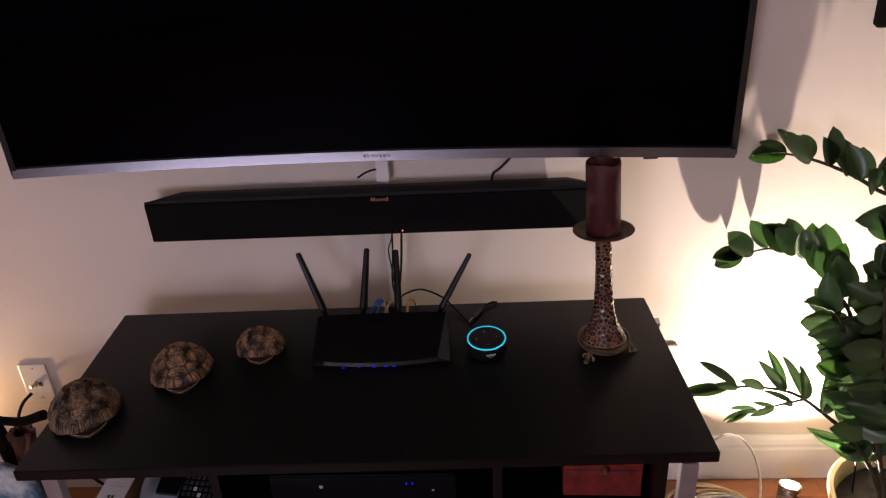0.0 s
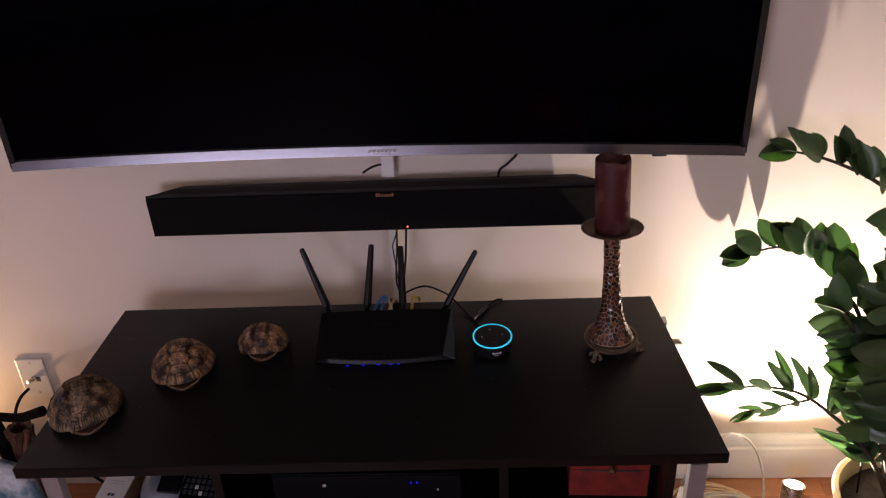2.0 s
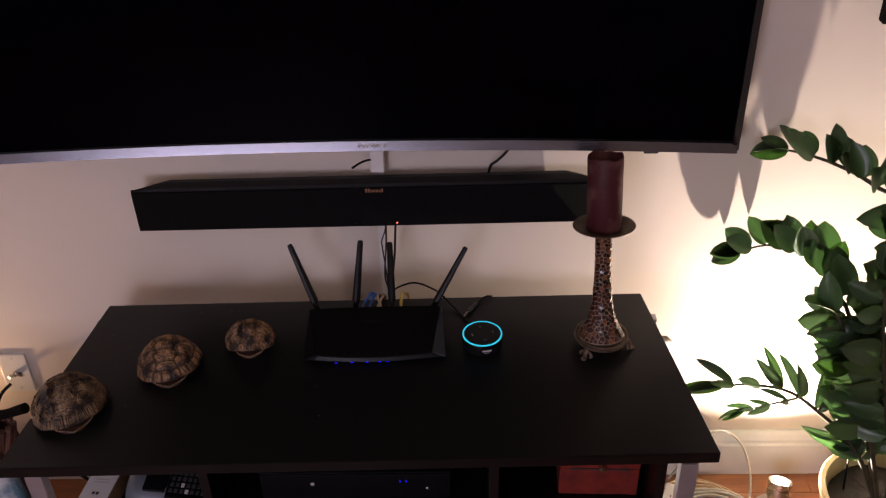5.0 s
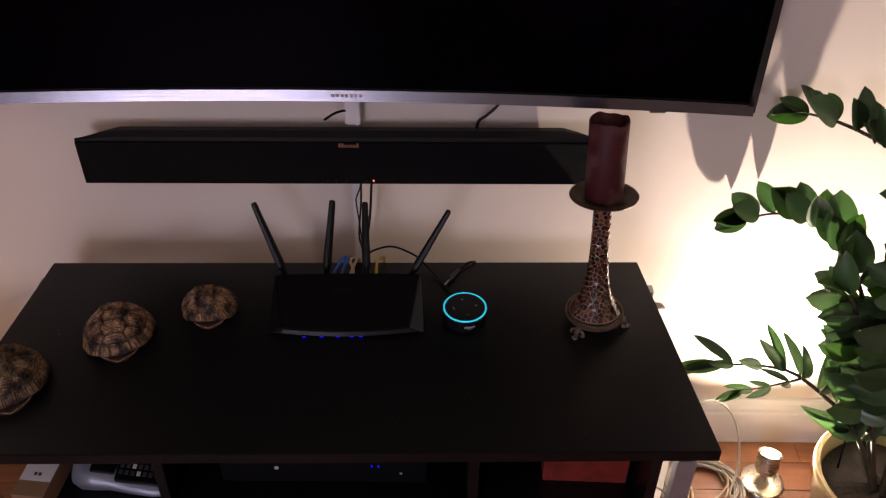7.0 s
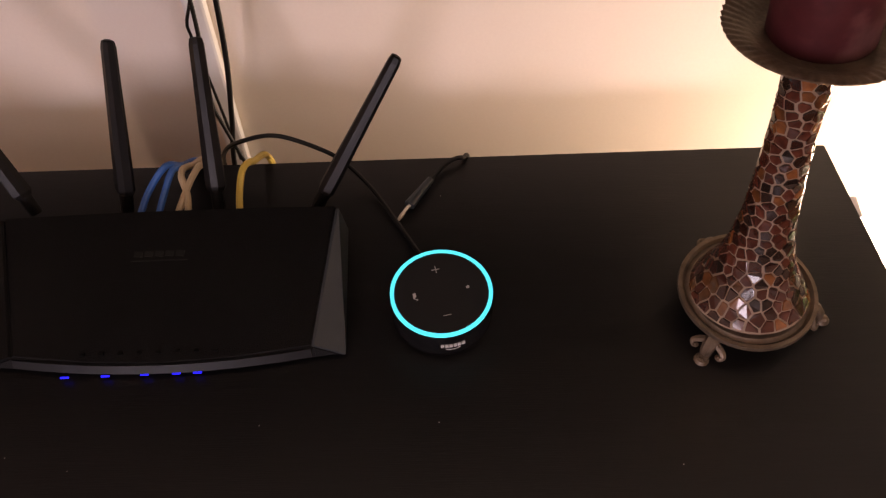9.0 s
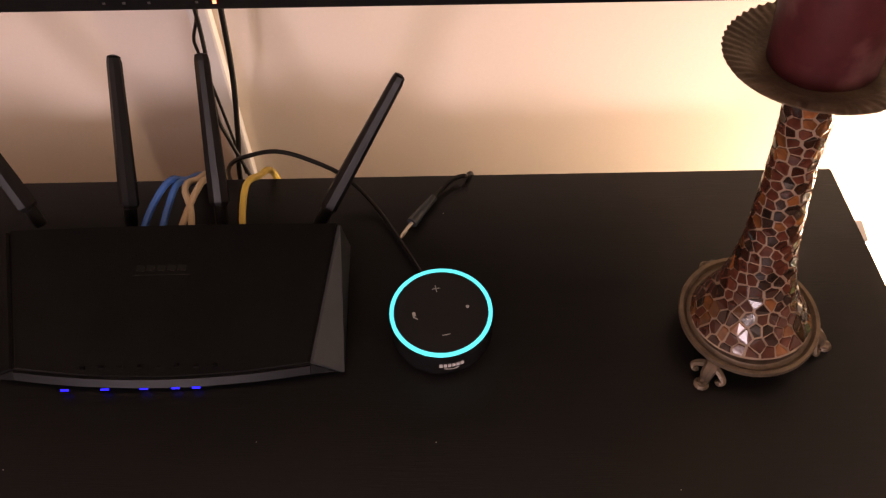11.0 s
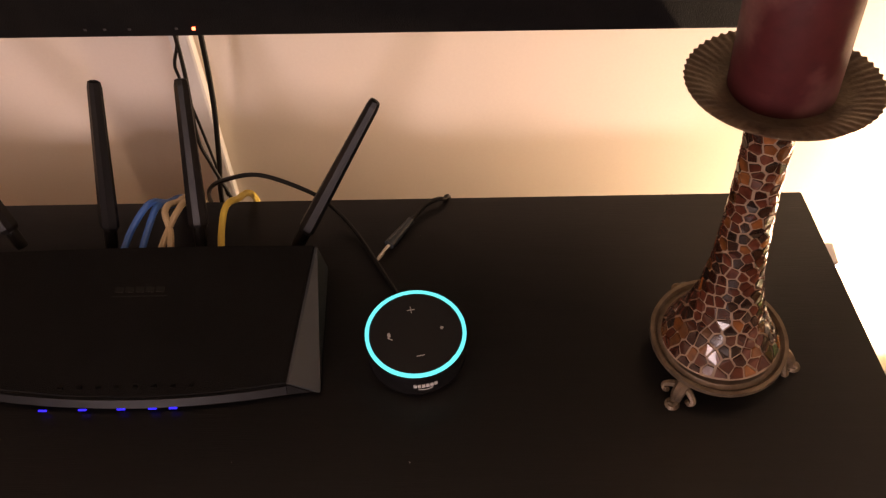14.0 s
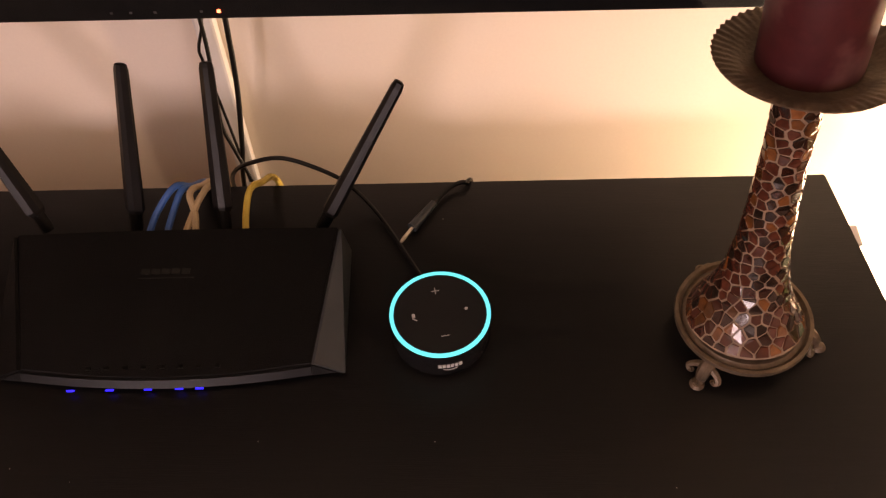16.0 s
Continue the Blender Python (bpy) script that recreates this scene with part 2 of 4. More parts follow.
def lathe(profile, n=48, wobble=None):
    """A turned form from (radius, height) pairs; wobble(angle, i, r, z) may shift a ring's points."""
    bm = bmesh.new()
    rings = []
    for i, (r, z) in enumerate(profile):
        ring = []
        for k in range(n):
            a = 2 * math.pi * k / n
            rr, zz = wobble(a, i, r, z) if wobble else (r, z)
            ring.append(bm.verts.new((rr * math.cos(a), rr * math.sin(a), zz)))
        rings.append(ring)
    for a, b in zip(rings, rings[1:]):
        for k in range(n):
            bm.faces.new((a[k], a[(k + 1) % n], b[(k + 1) % n], b[k]))
    bm.faces.new(rings[0][::-1])
    bm.faces.new(rings[-1])
    return bm


def spline(points, steps=10):
    """Catmull-Rom through the points."""
    P = [Vector(p) for p in points]
    P = [P[0] * 2 - P[1]] + P + [P[-1] * 2 - P[-2]]
    out = []
    for i in range(1, len(P) - 2):
        for s in range(steps):
            t = s / steps
            a, b, c, d = P[i - 1:i + 3]
            out.append(0.5 * ((2 * b) + (c - a) * t + (2 * a - 5 * b + 4 * c - d) * t * t + (3 * b - a - 3 * c + d) * t ** 3))
    out.append(P[-2])
    return out


def tube(points, radius, sides=8, steps=10, taper=None, squash=1.0):
    pts = spline(points, steps)
    bm = bmesh.new()
    rings = []
    side = None
    for i, p in enumerate(pts):
        d = (pts[min(i + 1, len(pts) - 1)] - pts[max(i - 1, 0)]).normalized()
        if side is None:
            side = d.orthogonal().normalized()
        side = (side - d * side.dot(d)).normalized()
        up = d.cross(side)
        f = i / (len(pts) - 1)
        r = radius * (taper(f) if taper else 1)
        rings.append([bm.verts.new(p + side * r * math.cos(2 * math.pi * k / sides) + up * r * squash * math.sin(2 * math.pi * k / sides)) for k in range(sides)])
    for a, b in zip(rings, rings[1:]):
        for k in range(sides):
            bm.faces.new((a[k], a[(k + 1) % sides], b[(k + 1) % sides], b[k]))
    bm.faces.new(rings[0][::-1])
    bm.faces.new(rings[-1])
    return bm


def cable(name, points, radius, material, label, category="cable", steps=10):
    ob = part(name, tube(points, radius, 8, steps), material, None, "", True)
    return tagged(ob, label, category)


TOP = 0.668

# ---- setting ----
wall = tagged(part("wall_north", box(-2.6, 2.6, 0.0, 0.12, 0.0, 2.5), M_WALL), "cream painted interior wall behind the television", "wall", kind="structure")
tagged(part("wall_west", box(-2.72, -2.6, -4.2, 0.12, 0.0, 2.5), M_WALL), "plain cream side wall of the room", "wall", kind="structure")
tagged(part("wall_east", box(2.6, 2.72, -4.2, 0.12, 0.0, 2.5), M_WALL), "plain cream side wall of the room", "wall", kind="structure")
south = thing("wall_south", "plain cream wall with a window opening", "wall", kind="structure")
for nm, b in (("wall_panel", (-2.6, -1.5, -4.32, -4.2, 0, 2.5)), ("wall_panel", (-0.3, 2.6, -4.32, -4.2, 0, 2.5)),
              ("wall_panel", (-1.5, -0.3, -4.32, -4.2, 0, 0.8)), ("wall_panel", (-1.5, -0.3, -4.32, -4.2, 2.1, 2.5))):
    part(nm, box(*b), M_WALL, south)
tagged(part("ceiling", box(-2.72, 2.72, -4.32, 0.12, 2.5, 2.6), M_CEIL), "plain white painted ceiling", "ceiling", kind="structure")
tagged(part("floor", box(-2.72, 2.72, -4.32, 0.12, -0.1, -0.012), M_FLOOR), "reddish brown hardwood strip floor", "floor", kind="structure")
tagged(part("backdrop", box(-2.6, 0.8, -5.4, -5.38, 0.0, 3.2), M_SKYGLOW), "pale evening sky outside the window", "sky", kind="structure")


def baseboard():
    bm = bmesh.new()
    prof = [(0, 0), (-0.018, 0), (-0.018, 0.105), (-0.015, 0.112), (-0.015, 0.122), (-0.011, 0.135), (-0.005, 0.146), (0, 0.148)]
    ends = []
    for x in (-2.6, 2.6):
        ends.append([bm.verts.new((x, y - 0.0005, z)) for y, z in prof])
    for i in range(len(prof) - 1):
        bm.faces.new((ends[0][i], ends[0][i + 1], ends[1][i + 1], ends[1][i]))
    bm.faces.new(ends[0])
    bm.faces.new(ends[1][::-1])
    return bm


tagged(part("baseboard", baseboard(), M_WHITE), "white painted moulded baseboard along the wall", "baseboard", kind="structure")

window = thing("window_1", "window with white horizontal blinds behind the viewer", "window", kind="structure")
for nm, b in (("window_frame", (-1.5, -1.45, -4.28, -4.22, 0.8, 2.1)), ("window_frame", (-0.35, -0.3, -4.28, -4.22, 0.8, 2.1)),
              ("window_frame", (-1.45, -0.35, -4.28, -4.22, 0.8, 0.85)), ("window_frame", (-1.45, -0.35, -4.28, -4.22, 2.05, 2.1))):
    part(nm, box(*b), M_WHITE, window)
for i in range(24):
    part("slat", box(-0.54, 0.54, -0.002, 0.002, -0.02, 0.02), M_WHITE, window, m=pose(-0.9, -4.21, 0.88 + i * 0.05, 35, 0, 0))

# ---- television ----


def tv_y(x):
    return -0.042 - 0.036 * ((x - 0.070) / 0.76) ** 2


TVX0, TVX1, TVZ0, TVZ1 = -0.692, 0.835, 1.007, 1.865


def curved_slab(x0, x1, z0, z1, front, back, n=40, lean=0.0):
    """A slab that follows the screen's curve; front and back are offsets from it, lean brings its lower edge forward."""
    bm = bmesh.new()
    cols = []
    for i in range(n + 1):
        x = x0 + (x1 - x0) * i / n
        y = tv_y(x)
        cols.append([bm.verts.new(v) for v in ((x, y + front - lean, z0), (x, y + front, z1), (x, y + back, z1), (x, y + back, z0))])
    for a, b in zip(cols, cols[1:]):
        for k in range(4):
            bm.faces.new((a[k], a[(k + 1) % 4], b[(k + 1) % 4], b[k]))
    bm.faces.new(cols[0])
    bm.faces.new(cols[-1][::-1])
    return bm


tv = thing("television", "large curved black wall television with silver lower bezel, switched off", "television")
part("casing", curved_slab(TVX0, TVX1, TVZ0 + 0.003, TVZ1, 0.004, 0.026), M_TVBLACK, tv)
part("screen", curved_slab(TVX0 + 0.014, TVX1 - 0.014, TVZ0 + 0.022, TVZ1 - 0.012, 0.001, 0.003, 120), M_SCREEN, tv, "glossy black switched-off screen", True)
part("bezel", curved_slab(TVX0 + 0.004, TVX1 - 0.004, TVZ0, TVZ0 + 0.019, -0.002, 0.0035, 40, 0.0075), M_BEZEL, tv, "brushed silver lower bezel")
part("bezel", curved_slab(TVX0, TVX0 + 0.013, TVZ0 + 0.004, TVZ1, -0.003, 0.0035, 2), M_TVBLACK, tv, "thin black side bezel")
part("bezel", curved_slab(TVX1 - 0.013, TVX1, TVZ0 + 0.004, TVZ1, -0.003, 0.0035, 2), M_TVBLACK, tv, "thin black side bezel")
part("bezel", curved_slab(TVX0 + 0.013, TVX1 - 0.013, TVZ1 - 0.012, TVZ1, -0.003, 0.0035), M_TVBLACK, tv, "thin black top bezel")
part("wall_bracket", box(-0.15, 0.30, -0.020, -0.0005, 1.2, 1.6), M_TVBLACK, tv)
part("sensor", box(0.648, 0.678, tv_y(0.66) - 0.002, tv_y(0.66) + 0.012, TVZ0 - 0.009, TVZ0 - 0.0005, 0.002), M_TVBLACK, tv, "small black infrared receiver")
for i in range(7):
    x = 0.060 + i * 0.0085
    part("badge_bar", box(x, x + 0.0062, tv_y(x) - 0.0068, tv_y(x) - 0.0040, TVZ0 + 0.006, TVZ0 + 0.013), M_SILVERP, tv, "small light badge mark")

# ---- soundbar ----
bar = thing("soundbar", "long black wall-mounted soundbar with cloth front", "soundbar", pose(0.07, 0, 0.8735) @ pose(0, 0, 0, 0, -0.6, 0) @ pose(-0.07, 0, -0.9015))


def bar_body():
    bm = bmesh.new()
    ring = [(-0.076, 0.869), (-0.076, 0.962), (-0.072, 0.969), (-0.048, 0.970), (-0.030, 0.966), (-0.013, 0.945), (-0.010, 0.875), (-0.020, 0.868)]
    cols = []
    for x, back in ((-0.424, 0.0), (-0.417, 0.10), (-0.402, 0.35), (-0.379, 0.7), (-0.350, 1.0), (0.496, 1.0), (0.525, 0.7), (0.550, 0.35), (0.564, 0.1), (0.571, 0.0)):
        col = []
        for y, z in ring:
            yy = -0.0755 + (y + 0.076) * max(back, 0.12)
            zz = z if back >= 1 else z - (0.003 * (1 - back) if z > 0.96 else 0)
            col.append(bm.verts.new((x, yy, zz)))
        cols.append(col)
    n = len(ring)
    for a, b in zip(cols, cols[1:]):
        for k in range(n):
            bm.faces.new((a[k], a[(k + 1) % n], b[(k + 1) % n], b[k]))
    bm.faces.new(cols[0])
    bm.faces.new(cols[-1][::-1])
    return bm


part("body", bar_body(), M_BARTOP, bar, "matt black plastic body")
part("grille", box(-0.423, 0.570, -0.0815, -0.0750, 0.8695, 0.963, 0.002), M_FABRIC, bar, "black cloth grille")
part("bracket", box(-0.2, 0.35, -0.0125, -0.0005, 0.89, 0.92), M_TVBLACK, bar)
for i in range(7):
    part("badge_bar", box(0.072 + i * 0.0056, 0.0760 + i * 0.0056, -0.0826, -0.0812, 0.954, 0.9595 + 0.003 * (i in (0, 1, 6))), M_COPPER, bar, "small copper badge mark")
part("power_light", box(0.133, 0.1355, -0.0826, -0.0812, 0.8765, 0.879), M_LEDRED, bar, "tiny lit red status light")
for x in (0.045, 0.061, 0.081, 0.119):
    part("status_mark", box(x, x + 0.0022, -0.0822, -0.0812, 0.8768, 0.8785), M_KEY, bar, "tiny unlit grey status mark")

tagged(part("cable_cover", box(0.083, 0.103, -0.013, -0.0005, 0.15, 1.10, 0.003), M_WHITE), "narrow white plastic cable channel on the wall", "cable cover")

tagged(part("cable_cover", box(0.081, 0.110, -0.034, -0.0135, 0.945, 1.005, 0.003), M_WHITE), "short wide white cable cover under the television", "cable cover")

# ---- wall plates ----


def wall_plate(x, z, label, coax=False):
    t = thing("wall_outlet", label, "outlet", pose(x, 0, z), "wall plates")
    part("plate", box(-0.036, 0.036, -0.007, -0.0005, -0.061, 0.061, 0.0025), M_PLASTIC_W, t)
    for s in (-0.048, 0.048):
        part("screw", lathe([(0.0001, 0.0), (0.003, 0.0), (0.0025, 0.0012), (0.0002, 0.0014)], 12), M_SILVERP, t, m=pose(0, -0.007, s, 90, 0, 0))
    if coax:
        part("connector", lathe([(0.0001, 0), (0.0075, 0), (0.0075, 0.006), (0.005, 0.007), (0.005, 0.022), (0.0002, 0.0222)], 16), M_NICKEL, t, "metal coaxial connector", m=pose(0, -0.007, 0.0, 78, 0, -24))
        part("port_mark", box(0.004, 0.014, -0.0079, -0.0069, -0.010, 0.004), M_INK_AND_SHADE, t)
    else:
        for s in (-0.02, 0.02):
            part("socket", box(-0.017, 0.017, -0.0085, -0.0068, s - 0.014, s + 0.014, 0.004), M_PLASTIC_W, t)
    return t


wall_plate(-0.853, 0.371, "white wall plate with a coaxial cable screwed in", True)
wall_plate(0.743, 0.392, "white electrical outlet plate behind the table corner")
cable("coaxial_cable", [(-0.858, -0.035, 0.362), (-0.875, -0.060, 0.350), (-0.885, -0.085, 0.320), (-0.872, -0.105, 0.285), (-0.840, -0.120, 0.262), (-0.790, -0.130, 0.250), (-0.70, -0.14, 0.15), (-0.60, -0.12, 0.012)], 0.0042, M_RUBBER, "black coaxial cable curving down from the wall plate")

# ---- media table ----
table = thing("media_table", "low black wooden media table with silver metal legs", "media table", pose(0, 0, 0))
corners = [(-0.514, -0.122), (0.667, -0.099), (0.731, -0.581), (-0.572, -0.605)]
part("tabletop", prism(corners, TOP - 0.025, TOP, 0.0015), M_TABLE, table, "black wood-grain laminate top")
SH = 0.452
part("shelf", prism([(-0.46, -0.14), (0.630, -0.14), (0.640, -0.560), (-0.47, -0.560)], SH - 0.02, SH, 0.001), M_TABLE, table, "black laminate shelf")
part("divider", box(0.318, 0.336, -0.55, -0.14, SH, TOP - 0.028, 0.001), M_TABLE, table)
part("side_panel", box(0.628, 0.646, -0.56, -0.14, SH - 0.02, TOP - 0.028, 0.001), M_TABLE, table)
part("side_panel", box(-0.235, -0.217, -0.54, -0.14, SH, TOP - 0.028, 0.001), M_TABLE, table)
part("back_panel", box(-0.217, 0.628, -0.139, -0.128, SH - 0.02, TOP - 0.028), M_TABLE, table)
for x in (-0.525, 0.680):
    for y in (-0.570, -0.150):
        part("leg", box(x - 0.016, x + 0.016, y - 0.012, y + 0.012, 0.0, TOP - 0.028, 0.002), M_STEEL, table, "square silver metal leg")
    part("foot_rail", box(x - 0.016, x + 0.016, -0.558, -0.162, 0.0, 0.024, 0.002), M_STEEL, table)
    part("shelf_rail", box(min(x, x * 0.92), max(x, x * 0.92), -0.40, -0.36, SH - 0.045, SH - 0.021, 0.002), M_STEEL, table)

# ---- router ----
router = thing("router", "black wireless router with four antennas and blue status lights", "router", pose(0.089, -0.236, TOP, 0, 0, 1.5) @ Matrix.Diagonal((0.965, 0.90, 1, 1)))


def router_body():
    """Wedge: high at the back, low in front, with slanted side facets and a bowed front edge."""
    bm = bmesh.new()
    back_top = [(-0.142, 0.040, 0.046), (-0.07, 0.040, 0.048), (0.0, 0.040, 0.0485), (0.07, 0.040, 0.048), (0.142, 0.040, 0.046)]
    front_top = [(-0.121, -0.086, 0.0135), (-0.06, -0.094, 0.0125), (0.0, -0.097, 0.0125), (0.06, -0.094, 0.0125), (0.121, -0.086, 0.0135)]
    front_low = [(-0.147, -0.090, 0.004), (-0.062, -0.100, 0.004), (0.0, -0.103, 0.004), (0.062, -0.100, 0.004), (0.147, -0.090, 0.004)]
    back_low = [(-0.146, 0.050, 0.004), (-0.07, 0.052, 0.004), (0.0, 0.052, 0.004), (0.07, 0.052, 0.004), (0.146, 0.050, 0.004)]
    rows = [[bm.verts.new(v) for v in r] for r in (back_top, front_top, front_low, back_low)]
    for a, b in ((0, 1), (1, 2), (2, 3), (3, 0)):
        for i in range(4):
            bm.faces.new((rows[a][i], rows[a][i + 1], rows[b][i + 1], rows[b][i]))
    for i in (0, 4):
        bm.faces.new([rows[k][i] for k in range(4)])
    bmesh.ops.recalc_face_normals(bm, faces=bm.faces[:])
    bmesh.ops.bevel(bm, geom=[e for e in bm.edges if len(e.link_faces) == 2 and e.calc_face_angle(0) > 0.4], offset=0.0012, segments=2, affect="EDGES")
    return bm


part("body", router_body(), M_ROUTER, router, "textured black plastic body")


def facet(s):
    bm = bmesh.new()
    pts = [(s * 0.1432, 0.037, 0.0455), (s * 0.1232, -0.0862, 0.0138), (s * 0.1484, -0.0905, 0.0048), (s * 0.1474, 0.046, 0.0048)]
    o = Vector((s * 0.0014, 0, 0.0006))
    outer = [bm.verts.new(Vector(p) + o) for p in pts]
    inner = [bm.verts.new(Vector(p) - o * 0.8) for p in pts]
    bm.faces.new(outer)
    bm.faces.new(inner[::-1])
    for i in range(4):
        bm.faces.new((outer[i], outer[(i + 1) % 4], inner[(i + 1) % 4], inner[i]))
    return bm


# right facet coloured lighter for the light it catches, left kept body black
part("side_facet", facet(1), M_ROUTER_SIDE, router, "slanted side in lighter blue-grey that stands for the light on it")
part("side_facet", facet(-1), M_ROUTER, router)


def front_strip():
    bm = bmesh.new()
    cols = []
    for i in range(13):
        x = -0.122 + 0.244 * i / 12
        y = -0.0985 + 0.0105 * (x / 0.122) ** 2
        cols.append([bm.verts.new(v) for v in ((x, y - 0.0048, 0.0062), (x, y - 0.0008, 0.0128), (x, y + 0.004, 0.0115), (x, y + 0.001, 0.0058))])
    for a, b in zip(cols, cols[1:]):
        for k in range(4):
            bm.faces.new((a[k], a[(k + 1) % 4], b[(k + 1) % 4], b[k]))
    bm.faces.new(cols[0])
    bm.faces.new(cols[-1][::-1])
    return bm


part("front_strip", front_strip(), M_STRIP, router, "grey front edge")
for x in (-0.079, -0.046, -0.014, 0.012, 0.029):
    part("status_light", box(x - 0.0034, x + 0.0034, -0.1038, -0.1022, 0.0046, 0.0054), M_LED, router, "lit blue status light")
for i in range(8):
    x = -0.064 + i * 0.0155
    part("icon", box(x - 0.002, x + 0.002, -0.0885, -0.0855, 0.0138, 0.0158), M_GLOSSBAR, router)
for i in range(5):
    part("emblem_bar", box(-0.0035, 0.0035, -0.0026, 0.0026, -0.0006, 0.0006), M_GLOSSBAR, router, "embossed glossy emblem", m=pose(-0.024 + i * 0.0088, 0.000, 0.0376, 14.8, 0, 0) @ pose(0, 0, 0, 0, 0, -8))
part("emblem_bar", box(-0.024, 0.024, -0.0005, 0.0005, -0.0006, 0.0005), M_GLOSSBAR, router, "embossed glossy emblem", m=pose(-0.006, -0.0060, 0.0360, 14.8, 0, 0))
for x in (-0.12, 0.12):
    for y in (-0.07, 0.03):
        part("rubber_foot", lathe([(0.0001, 0), (0.006, 0), (0.006, 0.0045), (0.0001, 0.0045)], 12), M_RUBBER, router, m=pose(x, y, 0))


def antenna(base, tip, twist):
    a = part("antenna", lathe([(0.0001, 0), (0.0055, 0), (0.0060, 0.004), (0.0060, 0.018), (0.0045, 0.020), (0.0001, 0.020)], 14), M_RUBBER, router, "black folding antenna")
    b, t = Vector(base), Vector(tip)
    d = t - b
    a.matrix_basis = Matrix.Translation(b) @ d.to_track_quat("Z", "Y").to_matrix().to_4x4() @ pose(0, 0, 0, 0, 0, twist)
    L = d.length
    bm = bmesh.new()
    prof = [(0.018, 0.0068, 0.0052), (0.022, 0.0088, 0.0060), (L * 0.3, 0.0084, 0.0058), (L * 0.7, 0.0070, 0.0052), (L - 0.006, 0.0062, 0.0046), (L - 0.001, 0.0052, 0.0038), (L, 0.0030, 0.0020)]
    rows = []
    for z, w, h in prof:
        c = 0.35
        rows.append([bm.verts.new((x, y, z)) for x, y in ((-w, -h * c), (-w * c, -h), (w * c, -h), (w, -h * c), (w, h * c), (w * c, h), (-w * c, h), (-w, h * c))])
    for p, q in zip(rows, rows[1:]):
        for k in range(8):
            bm.faces.new((p[k], p[(k + 1) % 8], q[(k + 1) % 8], q[k]))
    bm.faces.new(rows[0][::-1])
    bm.faces.new(rows[-1])
    part("blade", bm, M_RUBBER, a)


to_router = router.matrix_basis.inverted()
for base, tip, tw in (((-0.037, -0.180, 0.690), (-0.093, -0.127, 0.828), 0), ((0.042, -0.180, 0.690), (0.058, -0.123, 0.833), 0),
                      ((0.121, -0.180, 0.690), (0.117, -0.097, 0.811), 0), ((0.205, -0.180, 0.690), (0.281, -0.131, 0.818), 0)):
    antenna(to_router @ Vector(base), to_router @ Vector(tip), tw)

# ---- smart speaker ----
dot = thing("smart_speaker", "small round black smart speaker with a glowing cyan ring", "smart speaker", pose(0.312, -0.274, TOP, 0, 0, 12))
part("body", lathe([(0.0001, 0.0015), (0.038, 0.0015), (0.0405, 0.003), (0.0412, 0.006), (0.0415, 0.027), (0.0408, 0.0300), (0.0395, 0.0305), (0.0001, 0.0305)], 72), M_DOTSIDE, dot, "glossy black side", True)
part("foot_ring", lathe([(0.030, 0.0), (0.036, 0.0), (0.036, 0.0014), (0.030, 0.0014)], 48), M_RUBBER, dot)


def ring(r0, r1, z0, z1, n=96):
    bm = bmesh.new()
    q = []
    for k in range(n):
        a = 2 * math.pi * k / n
        q.append([bm.verts.new((r * math.cos(a), r * math.sin(a), z)) for r, z in ((r0, z0), (r1, z0), (r1, z1), (r0, z1))])
    for i in range(n):
        a, b = q[i], q[(i + 1) % n]
        for k in range(4):
            bm.faces.new((a[k], a[(k + 1) % 4], b[(k + 1) % 4], b[k]))
    return bm


part("light_ring", ring(0.0377, 0.0409, 0.0306, 0.0321), M_RING, dot, "glowing cyan light ring", True)
part("top_plate", lathe([(0.0001, 0.0300), (0.0376, 0.0300), (0.0376, 0.0318), (0.0370, 0.0320), (0.0001, 0.0320)], 72), M_DOT, dot, "satin black top with four buttons")
part("button_mark", box(-0.0032, 0.0032, 0.0215, 0.0221, 0.0320, 0.0323), M_PRINT, dot, "plus mark")
part("button_mark", box(-0.0003, 0.0003, 0.0186, 0.0250, 0.03202, 0.0324), M_PRINT, dot, "plus mark")
part("button_mark", box(-0.0032, 0.0032, -0.0222, -0.0216, 0.0320, 0.0323), M_PRINT, dot, "minus mark")
part("button_mark", lathe([(0.0001, 0.0320), (0.0014, 0.0320), (0.0014, 0.0323), (0.0001, 0.0323)], 14), M_PRINT, dot, "action mark", m=pose(0.0215, 0, 0))
part("button_mark", box(-0.0012, 0.0012, -0.0005, 0.0032, 0.0320, 0.0323, 0.0006), M_PRINT, dot, "microphone mark", m=pose(-0.0215, 0, 0))
part("button_mark", box(-0.0022, 0.0022, -0.0004, 0.0004, 0.0320, 0.03232), M_PRINT, dot, "microphone mark", m=pose(-0.0211, -0.0022, 0, 0, 0, -40))
for i in range(6):
    a = radians(-90 + (i - 2.5) * 4.6)
    part("badge_bar", box(-0.0013, 0.0013, -0.0005, 0.0004, -0.0018, 0.0018), M_PRINT, dot, "small grey badge mark", m=pose(0.0417 * math.cos(a), 0.0417 * math.sin(a), 0.0185, 0, 0, math.degrees(a) + 90))
part("badge_bar", tube([(0.0419 * math.cos(radians(-90 + q)), 0.0419 * math.sin(radians(-90 + q)), 0.0150 - 0.002 * math.cos(radians(q * 9))) for q in (-8, -3, 3, 8)], 0.00035, 6, 5), M_PRINT, dot, "small grey curved badge mark")

